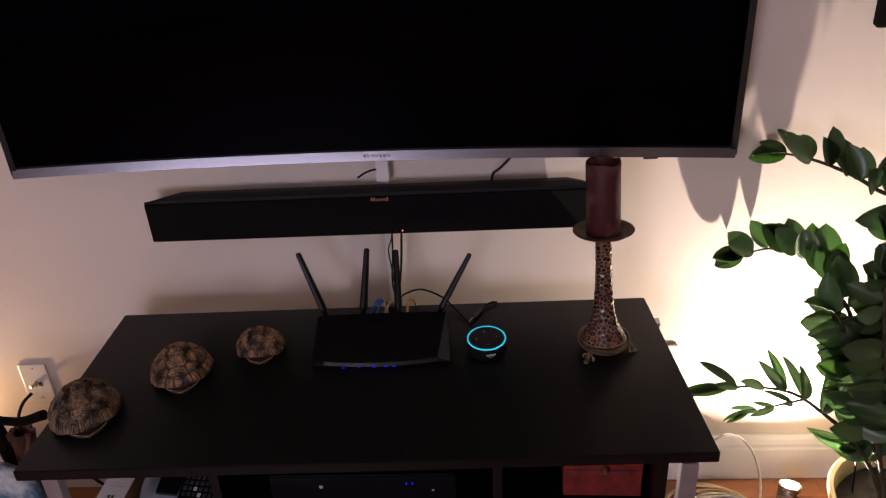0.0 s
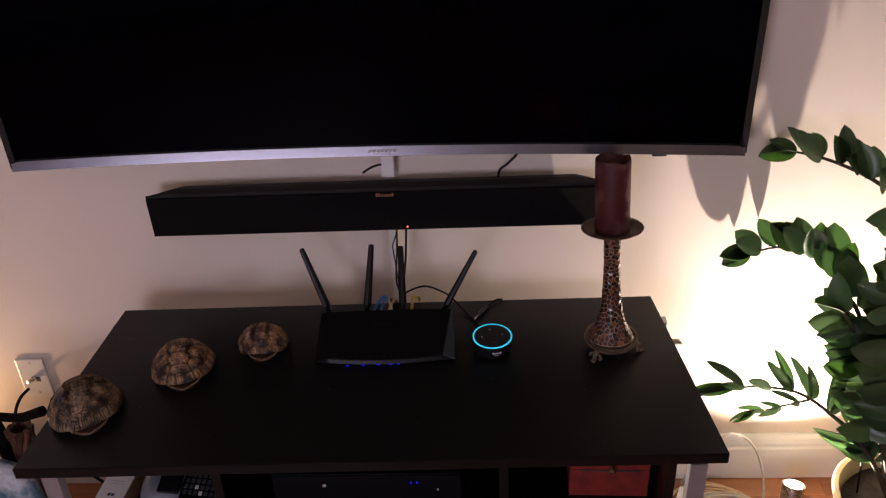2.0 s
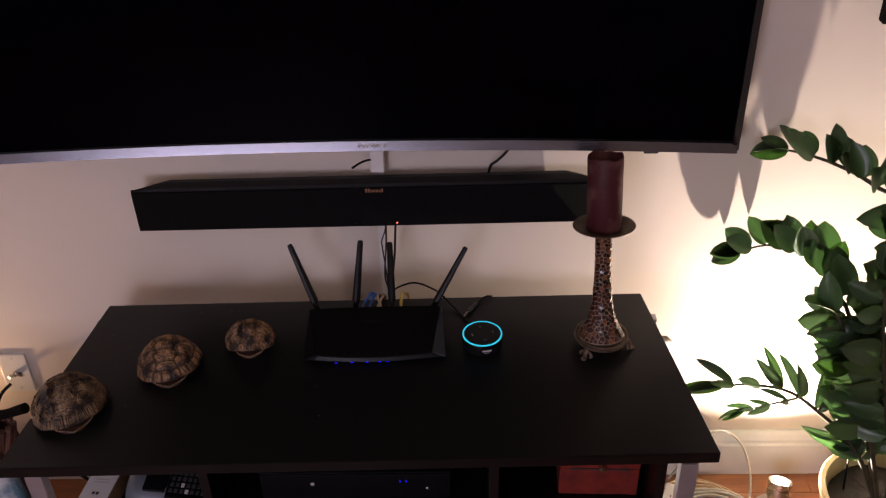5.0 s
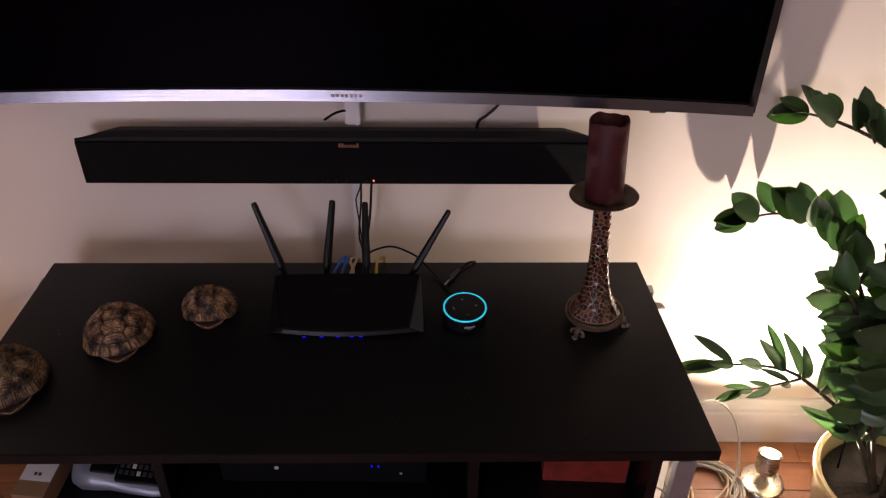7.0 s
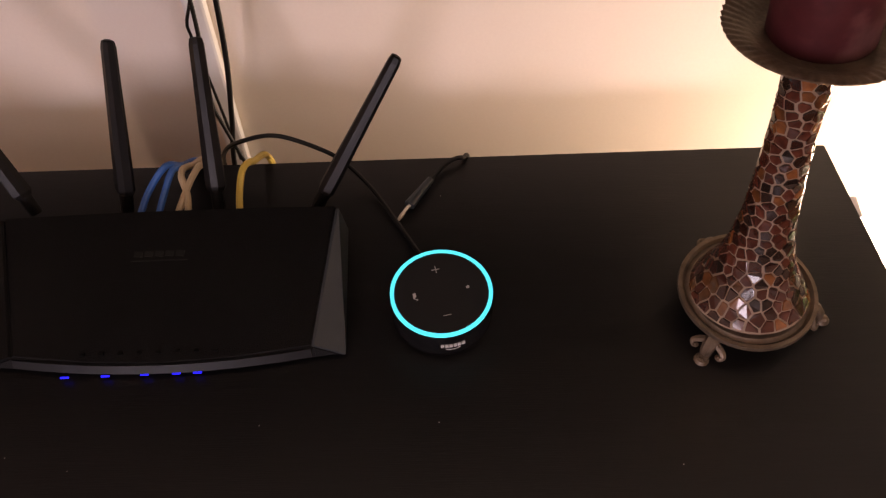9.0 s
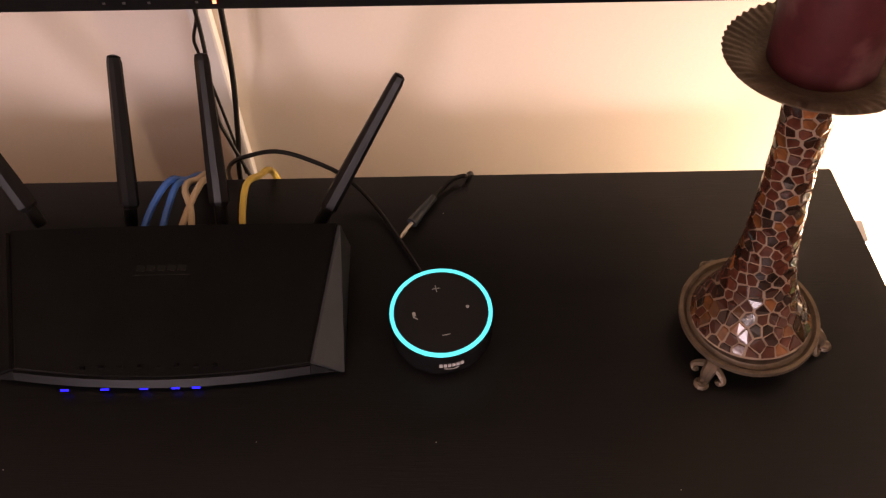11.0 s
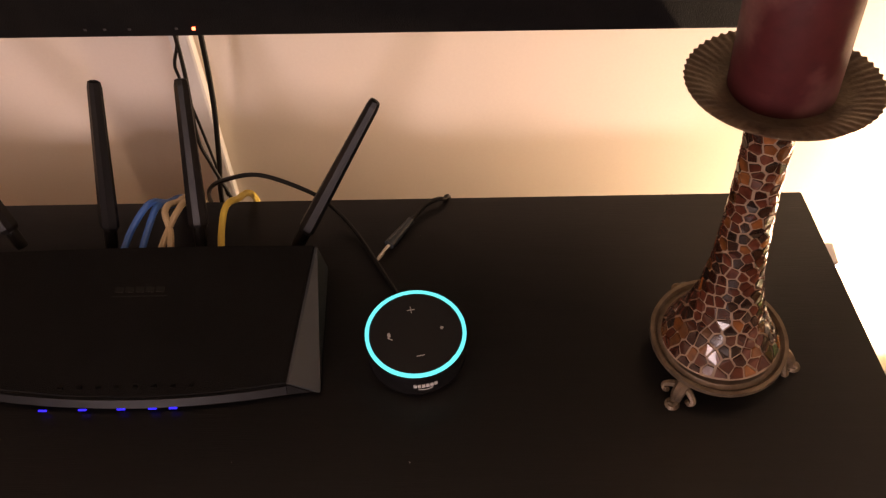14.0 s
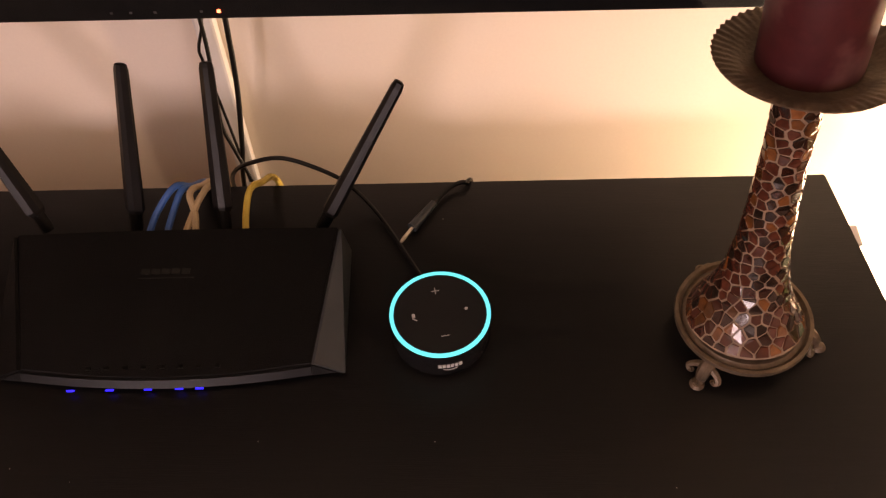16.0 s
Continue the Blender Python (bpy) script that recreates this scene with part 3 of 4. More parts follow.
cable("speaker_cable", [(0.303, -0.236, 0.680), (0.294, -0.220, 0.674), (0.275, -0.186, 0.672), (0.252, -0.150, 0.675), (0.230, -0.132, 0.689), (0.209, -0.130, 0.708), (0.171, -0.125, 0.722), (0.139, -0.120, 0.711), (0.117, -0.110, 0.687), (0.105, -0.090, 0.640), (0.10, -0.06, 0.55)], 0.0021, M_RUBBER, "thin black power cable of the smart speaker")
cable("soundbar_cable", [(0.130, -0.055, 0.850), (0.127, -0.050, 0.813), (0.121, -0.050, 0.737), (0.110, -0.050, 0.660), (0.099, -0.050, 0.586), (0.098, -0.050, 0.45)], 0.0026, M_RUBBER, "black cable hanging below the soundbar")
cable("soundbar_cable", [(0.108, -0.060, 0.850), (0.107, -0.055, 0.818), (0.105, -0.055, 0.776), (0.098, -0.055, 0.697), (0.103, -0.055, 0.658), (0.115, -0.055, 0.588), (0.12, -0.055, 0.48)], 0.0020, M_RUBBER, "thin black cable hanging below the soundbar")
cable("soundbar_cable", [(0.108, -0.050, 0.850), (0.104, -0.045, 0.809), (0.095, -0.045, 0.781), (0.095, -0.045, 0.764), (0.100, -0.045, 0.70), (0.106, -0.045, 0.60)], 0.0015, M_RUBBER, "thin black cable hanging below the soundbar")
cable("television_cable", [(0.385, -0.030, 1.03), (0.372, -0.035, 0.998), (0.350, -0.040, 0.975), (0.335, -0.040, 0.962), (0.33, -0.03, 0.93)], 0.0030, M_RUBBER, "black cable between television and soundbar")
cable("television_cable", [(0.045, -0.06, 0.972), (0.065, -0.045, 0.978), (0.085, -0.03, 0.975), (0.1, -0.02, 0.96)], 0.0025, M_RUBBER, "black cable behind the soundbar")

aux = thing("audio_cable", "dark grey audio cable with a bare metal plug", "cable")
part("jacket", tube([(0.300, -0.141, TOP + 0.0056), (0.308, -0.130, TOP + 0.0052), (0.315, -0.121, TOP + 0.006), (0.324, -0.115, TOP + 0.007), (0.332, -0.112, TOP + 0.005), (0.338, -0.098, TOP - 0.02), (0.340, -0.085, 0.5)], 0.0022, 8, 8), M_RUBBER, aux, "", True)
part("plug_grip", tube([(0.284, -0.166, TOP + 0.0056), (0.293, -0.152, TOP + 0.0056), (0.303, -0.137, TOP + 0.0056)], 0.0050, 10, 6, lambda f: 1.0 - 0.35 * f), M_ROUTER_SIDE, aux, "grey plug grip", True)
part("plug_tip", tube([(0.274, -0.182, TOP + 0.0042), (0.279, -0.174, TOP + 0.005), (0.285, -0.165, TOP + 0.0056)], 0.0019, 8, 6, lambda f: 0.6 + 0.4 * min(1, f * 4)), M_NICKEL, aux, "shiny metal plug tip", True)

for pts, mt, lb in (
        ([(0.044, -0.19, 0.70), (0.052, -0.172, 0.712), (0.065, -0.152, 0.721), (0.073, -0.138, 0.706), (0.078, -0.095, 0.650), (0.08, -0.09, 0.50)], M_BLUE, "blue network cable plugged into the router"),
        ([(0.060, -0.19, 0.70), (0.065, -0.172, 0.710), (0.071, -0.152, 0.717), (0.076, -0.138, 0.702), (0.084, -0.095, 0.650), (0.085, -0.09, 0.50)], M_BLUE, "blue network cable plugged into the router"),
        ([(0.086, -0.19, 0.70), (0.084, -0.172, 0.708), (0.078, -0.155, 0.715), (0.082, -0.138, 0.706), (0.090, -0.095, 0.655), (0.09, -0.09, 0.50)], M_BEIGE, "beige network cable plugged into the router"),
        ([(0.076, -0.19, 0.70), (0.082, -0.172, 0.708), (0.088, -0.155, 0.713), (0.091, -0.135, 0.703), (0.090, -0.09, 0.64), (0.09, -0.08, 0.50)], M_BEIGE, "beige network cable plugged into the router"),
        ([(0.130, -0.19, 0.70), (0.129, -0.172, 0.708), (0.131, -0.152, 0.716), (0.137, -0.137, 0.709), (0.142, -0.098, 0.66), (0.142, -0.09, 0.50)], M_YELLOW, "yellow network cable plugged into the router")):
    cable("network_cable", [(x + 0.011, y, z - 0.006) for x, y, z in pts], 0.0031, mt, lb)

# ---- candle holder ----
HX, HY = 0.556, -0.272
PZ = 0.269
LEAN = Matrix.Translation((0, 0, 0.026)) @ pose(0, 0, 0, -8.5, -1.7, 0) @ Matrix.Translation((0, 0, -0.026))
holder = thing("candle_holder", "tall candle holder covered in amber and brown glass mosaic", "candle holder", pose(HX, HY, TOP))


def stalk_r(z):
    """Radius of the flared mosaic stalk at height z over the table."""
    pts = ((0.026, 0.0465), (0.040, 0.0385), (0.058, 0.0295), (0.080, 0.0232), (0.110, 0.0188), (0.150, 0.0164), (0.195, 0.0150), (PZ - 0.008, 0.0158))
    for (z0, r0), (z1, r1) in zip(pts, pts[1:]):
        if z <= z1:
            f = (z - z0) / (z1 - z0)
            return r0 + (r1 - r0) * f
    return pts[-1][1]


part("stalk", lathe([(0.0001, 0.026)] + [(stalk_r(0.026 + (PZ - 0.034) * i / 24), 0.026 + (PZ - 0.034) * i / 24) for i in range(25)] + [(0.0001, PZ - 0.008)], 40), M_GROUT, holder, "tan grout core between the tiles", True, m=LEAN)
part("base_ring", lathe([(0.0001, 0.016), (0.044, 0.0155), (0.0525, 0.0185), (0.0550, 0.0225), (0.0545, 0.0260), (0.0515, 0.0262), (0.0490, 0.0235), (0.046, 0.0262), (0.0001, 0.0264)], 56), M_BRASS, holder, "aged bronze dished base", True)
for a in (-129, -14, 108):
    ca, sa = math.cos(radians(a)), math.sin(radians(a))

    def at(r, z, s=0.0):
        return (r * ca - s * sa, r * sa + s * ca, z)

    foot = part("foot", tube([at(0.046, 0.0185), at(0.054, 0.016), at(0.0585, 0.010), at(0.059, 0.005), at(0.0635, 0.0032), at(0.067, 0.0035)], 0.0062, 8, 6, lambda f: 1.05 - 0.5 * f), M_BRASS, holder, "scrolled bronze foot", True)
    for s in (-1, 1):
        part("scroll", tube([at(0.053, 0.0165), at(0.054, 0.013, s * 0.008), at(0.056, 0.0085, s * 0.013), at(0.058, 0.006, s * 0.011), at(0.0585, 0.0085, s * 0.0085)], 0.0032, 7, 6, lambda f: 1 - 0.4 * f), M_BRASS, foot, "", True)
    part("toe", lathe([(0.0001, 0), (0.005, 0), (0.0062, 0.002), (0.0045, 0.0045), (0.0001, 0.005)], 12), M_BRASS, foot, "", True, m=pose(*at(0.064, 0.0)))


def fluted(a, i, r, z):
    if 0.0495 < r:
        f = math.sin(a * 56)
        return r + (0.0006 * f if r > 0.058 else 0), z + 0.0005 * f * min(1, (r - 0.0495) / 0.004 + 0.3)
    return r, z


part("drip_plate", lathe([(0.0001, PZ - 0.010), (0.019, PZ - 0.010), (0.024, PZ - 0.0075), (0.0420, PZ - 0.006), (0.050, PZ - 0.003), (0.0600, PZ - 0.0005), (0.0606, PZ + 0.001), (0.0590, PZ + 0.0014), (0.050, PZ - 0.001), (0.0430, PZ - 0.0035), (0.0400, PZ - 0.0050), (0.0001, PZ - 0.0055)], 336, fluted), M_BRASS, holder, "fluted bronze drip plate", True, m=LEAN)


def mosaic():
    """Irregular glass pieces: cells round seeds on the unrolled stalk."""
    rng = random.Random(7)
    z0, z1 = 0.0275, PZ - 0.011
    zs, ws = [z0], [0.0]
    while zs[-1] < z1:
        zs.append(zs[-1] + 0.0005)
        ws.append(ws[-1] + 0.0005 / stalk_r(zs[-1]))
    W = ws[-1]

    def z_of(w):
        return float(np.interp(w, ws, zs))

    seeds = []
    tries = 0
    while len(seeds) < 560 and tries < 60000:
        tries += 1
        w, a = rng.random() * W, rng.random() * 2 * math.pi
        r = stalk_r(z_of(w))
        gap = rng.uniform(0.0064, 0.0100) / r
        ok = True
        for a2, w2 in seeds:
            da = (a - a2 + math.pi) % (2 * math.pi) - math.pi
            if da * da + (w - w2) ** 2 < gap * gap:
                ok = False
                break
        if ok:
            seeds.append((a, w))
    rest = bmesh.new()
    made = 0
    for i, (a, w) in enumerate(seeds):
        r = stalk_r(z_of(w))
        e = 0.012 / r
        poly = [(-e, max(-e, -w)), (e, max(-e, -w)), (e, min(e, W - w)), (-e, min(e, W - w))]
        for j, (a2, w2) in enumerate(seeds):
            if i == j:
                continue
            dx, dy = (a2 - a + math.pi) % (2 * math.pi) - math.pi, w2 - w
            if dx * dx + dy * dy > (2.4 * e) ** 2:
                continue
            lim = (dx * dx + dy * dy) / 2
            cut = []
            for k in range(len(poly)):
                p, q = poly[k], poly[(k + 1) % len(poly)]
                sp, sq = p[0] * dx + p[1] * dy - lim, q[0] * dx + q[1] * dy - lim
                if sp <= 0:
                    cut.append(p)
                if sp * sq < 0:
                    t = sp / (sp - sq)
                    cut.append((p[0] + (q[0] - p[0]) * t, p[1] + (q[1] - p[1]) * t))
            poly = cut
            if len(poly) < 3:
                break
        if len(poly) < 3:
            continue
        cx, cy = sum(p[0] for p in poly) / len(poly), sum(p[1] for p in poly) / len(poly)
        k = rng.uniform(0.74, 0.89)
        poly = [(cx + (x - cx) * k, cy + (y - cy) * k) for x, y in poly]
        front = math.sin(a) < 0.15 and made < 298
        bm = bmesh.new() if front else rest

        def vert(x, y, lift):
            z = z_of(w + y)
            rr = stalk_r(z) + lift
            return bm.verts.new((rr * math.cos(a + x), rr * math.sin(a + x), z))

        tilt = rng.uniform(-0.0003, 0.0003)
        top = [vert(x, y, 0.0012 + tilt * (1 if n % 2 else -1)) for n, (x, y) in enumerate(poly)]
        low = [vert(x, y, -0.0006) for x, y in poly]
        bm.faces.new(top)
        n = len(poly)
        for q in range(n):
            bm.faces.new((low[q], low[(q + 1) % n], top[(q + 1) % n], top[q]))
        u = rng.random()
        if not front:
            continue
        made += 1
        # upper stalk gets more amber pieces: glow through the glass put into colour
        part("mosaic_tile", bm, M_TILE[0 if u < (0.40 if w > 0.45 * W else 0.16) else 1 if u < 0.76 else 2], holder, m=LEAN)
    back = part("mosaic_back", rest, M_TILE[1], holder, "more small brown glass tiles", m=LEAN)
    back["kind"] = "stuff"


mosaic()


def candle_bump(a, i, r, z):
    return r * (1 + 0.012 * math.sin(2 * a + z * 20) + 0.006 * math.sin(5 * a)), z + (0.0022 * math.sin(3 * a + 1) + 0.001 * math.sin(7 * a) if i in (4, 5, 6) else 0)


candle = thing("candle", "thick burgundy pillar candle burnt down hollow, standing on the plate", "candle", pose(HX, HY, TOP) @ LEAN @ pose(0, 0, PZ - 0.0055))
CH = 0.148
part("wax", lathe([(0.0001, 0), (0.0325, 0), (0.0335, 0.002), (0.0335, CH * 0.5), (0.0338, CH - 0.003), (0.0325, CH), (0.0270, CH - 0.001), (0.0245, CH - 0.008), (0.0230, CH - 0.026), (0.018, CH - 0.033), (0.0001, CH - 0.034)], 48, candle_bump), M_CANDLE, candle, "burgundy wax with pale bloom", True)
part("wick", tube([(0, 0, CH - 0.036), (0.0006, 0, CH - 0.03), (0.0012, 0.0008, CH - 0.022)], 0.0011, 6, 4), M_WICK, candle, "charred wick")

# ---- turtle shells ----


def shell_mat(name, pale):
    m = node_mat(name, pale, 0.44, vary=0.4, scale=44, fine=0.9, fine_scale=210, bump=0.9, bump_scale=230, second=(0.022, 0.012, 0.008), coat=0.0, spec=0.35, edge=(0.40, 0.62))
    nt = m.node_tree
    b = nt.nodes["Principled BSDF"]
    at = nt.nodes.new("ShaderNodeAttribute")
    at.attribute_name = "seam"
    old = b.inputs["Base Color"].links[0].from_socket
    mix = nt.nodes.new("ShaderNodeMix")
    mix.data_type = "RGBA"
    nt.links.new(at.outputs["Fac"], mix.inputs["Factor"])
    nt.links.new(old, mix.inputs["A"])
    mix.inputs["B"].default_value = (0.012, 0.007, 0.005, 1)
    nt.links.new(mix.outputs["Result"], b.inputs["Base Color"])
    return m


M_SHELL = shell_mat("mottled_brown_shell", (0.36, 0.20, 0.095))
M_SHELL_DULL = shell_mat("dull_brown_shell", (0.26, 0.165, 0.085))


def turtle_shell(x, y, turn, length, width, height, label, rings=1.0, seams=1.0, tilt=0.0):
    t = thing("turtle_shell", label, "turtle shell", pose(x, y, TOP, 0, 0, turn), "turtle shells on the table")
    rng = random.Random(int(length * 10000))
    bm = bmesh.new()
    lay = bm.verts.layers.float.new("seam")
    NR, NA = 64, 216
    grid = []
    for i in range(NR + 1):
        f = i / NR
        row = []
        for k in range(NA):
            a = 2 * math.pi * k / NA
            u, v = f * math.cos(a), f * math.sin(a)
            flare = 1 + 0.02 * max(0, f - 0.8) / 0.2 + 0.05 * abs(math.sin(a * 11)) * max(0, f - 0.75)
            notch = 1 - 0.07 * math.exp(-((a - 1.5 * math.pi) / 0.35) ** 2) * f
            flare *= 1 + f * (0.030 * math.sin(2 * a + length * 40) + 0.022 * math.sin(3 * a + 1.1) + 0.010 * math.sin(7 * a + 0.4) + 0.008 * math.sin(13 * a))
            px, py = u * width / 2 * flare, v * length / 2 * flare * notch
            z = height * (1 - abs(f) ** 2.3) ** 0.66 + 0.008 + 0.002 * max(0, f - 0.85) / 0.15
            lift = 0.009 * max(0, -v - 0.45) / 0.55 * f
            # scutes: a row down the middle, one each side, small ones round the rim
            zig = 0.30 + 0.05 * math.cos(v * 5 * math.pi)
            d = abs(abs(u) - zig)
            inner = abs(u) < zig
            line = (v * 2.5 + 0.5) if inner else (v * 2.5)
            d = min(d, abs(line - round(line)) / 2.5)
            rim = 0.83
            if f > rim:
                q = a / (2 * math.pi) * 22
                d = min(abs(q - round(q)) * 0.25, f - rim)
            else:
                d = min(d, rim - f)
            seam = math.exp(-(d / 0.024) ** 2)
            grow = math.sin(d * (105 + 55 * max(0, rings - 1)) + 1.6 * math.sin(a * 9) * f + 0.9 * math.sin(a * 23 + f * 11)) * (1 - seam) * math.exp(-d * 1.6)
            grow = math.copysign(abs(grow) ** 0.8, grow) + rng.uniform(-0.12, 0.12)
            bulge = min(d, 0.14) / 0.14
            z += (-0.0020 * seam * seams + 0.0032 * bulge * (0.5 + seams) * (1 - f ** 4) + 0.0014 * grow * rings + rng.uniform(-1, 1) * 0.00035)
            z += 0.0016 * math.sin(a * 3 + length * 70) * f + 0.0010 * math.sin(a * 7 + f * 9) * f
            vv = bm.verts.new((px, py, z + lift))
            vv[lay] = min(1, seam * 0.97 * seams + max(0, -grow - 0.1) * 1.0 * rings)
            row.append(vv)
        grid.append(row)
    for r, q in zip(grid[1:], grid[2:]):
        for k in range(NA):
            bm.faces.new((r[k], r[(k + 1) % NA], q[(k + 1) % NA], q[k]))
    bm.faces.new(grid[1])
    bmesh.ops.delete(bm, geom=grid[0], context="VERTS")
    # underside lip gives the shell its thickness
    inner = [bm.verts.new((vv.co.x * 0.93, vv.co.y * 0.93, vv.co.z - 0.002)) for vv in grid[-1]]
    deep = [bm.verts.new((vv.co.x * 0.80, vv.co.y * 0.80, vv.co.z + height * 0.30)) for vv in grid[-1]]
    for k in range(NA):
        j = (k + 1) % NA
        bm.faces.new((grid[-1][k], grid[-1][j], inner[j], inner[k]))
        bm.faces.new((inner[k], inner[j], deep[j], deep[k]))
    part("carapace", bm, M_SHELL if rings < 1.5 else M_SHELL_DULL, t, "domed brown carapace with dark seams", True)
    out = []
    for k in range(40):
        a = 2 * math.pi * k / 40
        r = 1 + 0.03 * math.sin(a * 7) + 0.015 * math.sin(a * 11)
        out.append((0.31 * width * math.cos(a) * r, -0.055 * length + 0.46 * length * math.sin(a) * r))
    p = part("plastron", prism(out, 0.0005, 0.0085, 0.0015), M_PLASTRON, t, "pale brown belly plate")
    edge = tube([(qx * 1.0, qy * 1.0, 0.0062) for qx, qy in out[22:39]], 0.0008, 6, 3)
    part("worn_edge", edge, M_SHELLEDGE, p, "pale worn front edge", True)
    for s in (-1, 1):
        part("bridge", box(s * 0.30 * width - 0.006, s * 0.30 * width + 0.006, -0.18 * length, 0.20 * length, 0.005, 0.022, 0.003), M_PLASTRON, p)
    return t


turtle_shell(-0.486, -0.452, 24, 0.140, 0.142, 0.060, "large dull brown turtle shell with fine ridges", 1.6, 0.35)
turtle_shell(-0.325, -0.330, 14, 0.132, 0.130, 0.050, "mottled brown turtle shell with bold dark seams", 0.8, 1.0)
turtle_shell(-0.172, -0.258, 8, 0.100, 0.106, 0.040, "small brown turtle shell with a pale front edge", 1.0, 0.55)

# ---- shelf contents ----
rb = thing("wooden_box", "small worn red wooden box with a brass knob on the shelf", "box", pose(0.540, -0.418, SH, 0, 0, -2))
part("body", box(-0.078, 0.078, -0.065, 0.065, 0.0, 0.072, 0.002), M_RED, rb)
part("lid", box(-0.079, 0.079, -0.066, 0.066, 0.074, 0.103, 0.003), M_RED, rb, "worn red lid")
part("knob", lathe([(0.0001, 0), (0.003, 0), (0.003, 0.004), (0.007, 0.008), (0.0075, 0.012), (0.005, 0.0155), (0.0001, 0.0165)], 18), M_KNOB, rb, "round brass knob", True, m=pose(0.003, -0.066, 0.083, 90, 0, 0))
# shade of the slit below the lid, drawn as a dark strip
part("hinge_strip", box(-0.06, 0.06, -0.0668, -0.0655, 0.0705, 0.0742), M_INK_AND_SHADE, rb, "dark strip that draws the shade in the gap under the lid")

rc = thing("receiver", "black set-top box with tiny blue lights on the shelf", "set-top box", pose(0.055, -0.36, SH))
part("body", box(-0.19, 0.19, -0.13, 0.13, 0.006, 0.075, 0.003), M_BLACKBOX, rc)
part("front_panel", box(-0.188, 0.188, -0.134, -0.1295, 0.008, 0.073, 0.001), M_BLACKBOX, rc, "glossy black front panel")
for x in (0.088, 0.100):
    part("status_light", box(x, x + 0.0022, -0.1356, -0.1336, 0.053, 0.057), M_LED, rc, "tiny blue light")
part("emblem", lathe([(0.0001, 0), (0.0042, 0), (0.0042, 0.0012), (0.0001, 0.0012)], 20), M_PRINT, rc, "small round grey emblem", m=pose(-0.085, -0.134, 0.048, 90, 0, 0))
part("emblem", lathe([(0.0001, 0), (0.0025, 0), (0.0025, 0.0012), (0.0001, 0.0012)], 12), M_PRINT, rc, "small grey mark", m=pose(0.142, -0.134, 0.035, 90, 0, 0))
for x in (-0.16, 0.16):
    part("rubber_foot", box(x - 0.01, x + 0.01, -0.1, 0.1, 0, 0.006), M_RUBBER, rc)

cb = thing("carton", "small brown carton with a white printed label on the shelf", "box", pose(-0.455, -0.482, SH, 0, 0, -6))
part("body", box(-0.030, 0.030, -0.078, 0.062, 0, 0.046, 0.001), M_CARD, cb)
part("label_sheet", box(-0.0285, 0.0285, -0.045, 0.061, 0.0462, 0.0470), M_PAPER, cb, "white printed label")
part("print_bar", box(-0.009, 0.009, 0.022, 0.030, 0.0471, 0.0475), M_INK_AND_SHADE, cb)
part("print_bar", box(-0.014, 0.014, 0.004, 0.006, 0.0471, 0.0475), M_PRINT, cb)
part("print_bar", box(-0.016, 0.016, -0.003, -0.001, 0.0471, 0.0475), M_PRINT, cb)
part("print_bar", box(-0.007, -0.001, -0.034, -0.027, 0.0471, 0.0475), M_INK_AND_SHADE, cb)
part("print_bar", box(0.001, 0.007, -0.034, -0.027, 0.0471, 0.0475), M_INK_AND_SHADE, cb)

ph = thing("label_printer", "silver and black handheld label printer with a keypad", "label printer", pose(-0.322, -0.468, SH, 9, 0, -4))


def printer_body():
    bm = bmesh.new()
    secs = [(-0.088, 0.012, 0.030), (-0.080, 0.038, 0.048), (-0.060, 0.050, 0.058), (-0.035, 0.050, 0.056), (-0.010, 0.046, 0.046), (0.03, 0.050, 0.038), (0.07, 0.052, 0.034), (0.088, 0.048, 0.030), (0.095, 0.030, 0.022)]
    rows = []
    for x, w, h in secs:
        rows.append([bm.verts.new((x, -0.004 + w * math.cos(a) * (1 if abs(math.cos(a)) < 0.99 else 1), max(0.0, h * (0.46 + 0.54 * math.sin(a))) if math.sin(a) > -0.8 else 0.0)) for a in [2 * math.pi * k / 20 for k in range(20)]])
    for a, b in zip(rows, rows[1:]):
        for k in range(20):
            bm.faces.new((a[k], a[(k + 1) % 20], b[(k + 1) % 20], b[k]))
    bm.faces.new(rows[0][::-1])
    bm.faces.new(rows[-1])
    return bm


part("body", printer_body(), M_SILVERPL, ph, "silver plastic shell", True)
part("display", box(-0.046, -0.002, -0.034, 0.042, 0.046, 0.0560, 0.003), M_DOTSIDE, ph, "dark display window", m=pose(0, 0, 0, 0, 4, 0))
part("keypad", box(-0.002, 0.086, -0.042, 0.040, 0.030, 0.0435, 0.003), M_BLACKBOX, ph, "black keypad panel", m=pose(0, 0, 0.004, 0, 6, 0))
pad = ph.children[-1]
for i in range(7):
    for j in range(5):
        part("key", box(0.004 + i * 0.0108, 0.0105 + i * 0.0108, -0.031 + j * 0.0138, -0.0225 + j * 0.0138, 0.0434, 0.0452), M_PLASTIC_W if (i, j) in ((1, 4), (2, 1), (3, 0)) else M_KEY, pad)
part("tape_slot", box(-0.0815, -0.0745, -0.02, 0.012, 0.028, 0.044, 0.002), M_INK_AND_SHADE, ph, "dark tape slot")

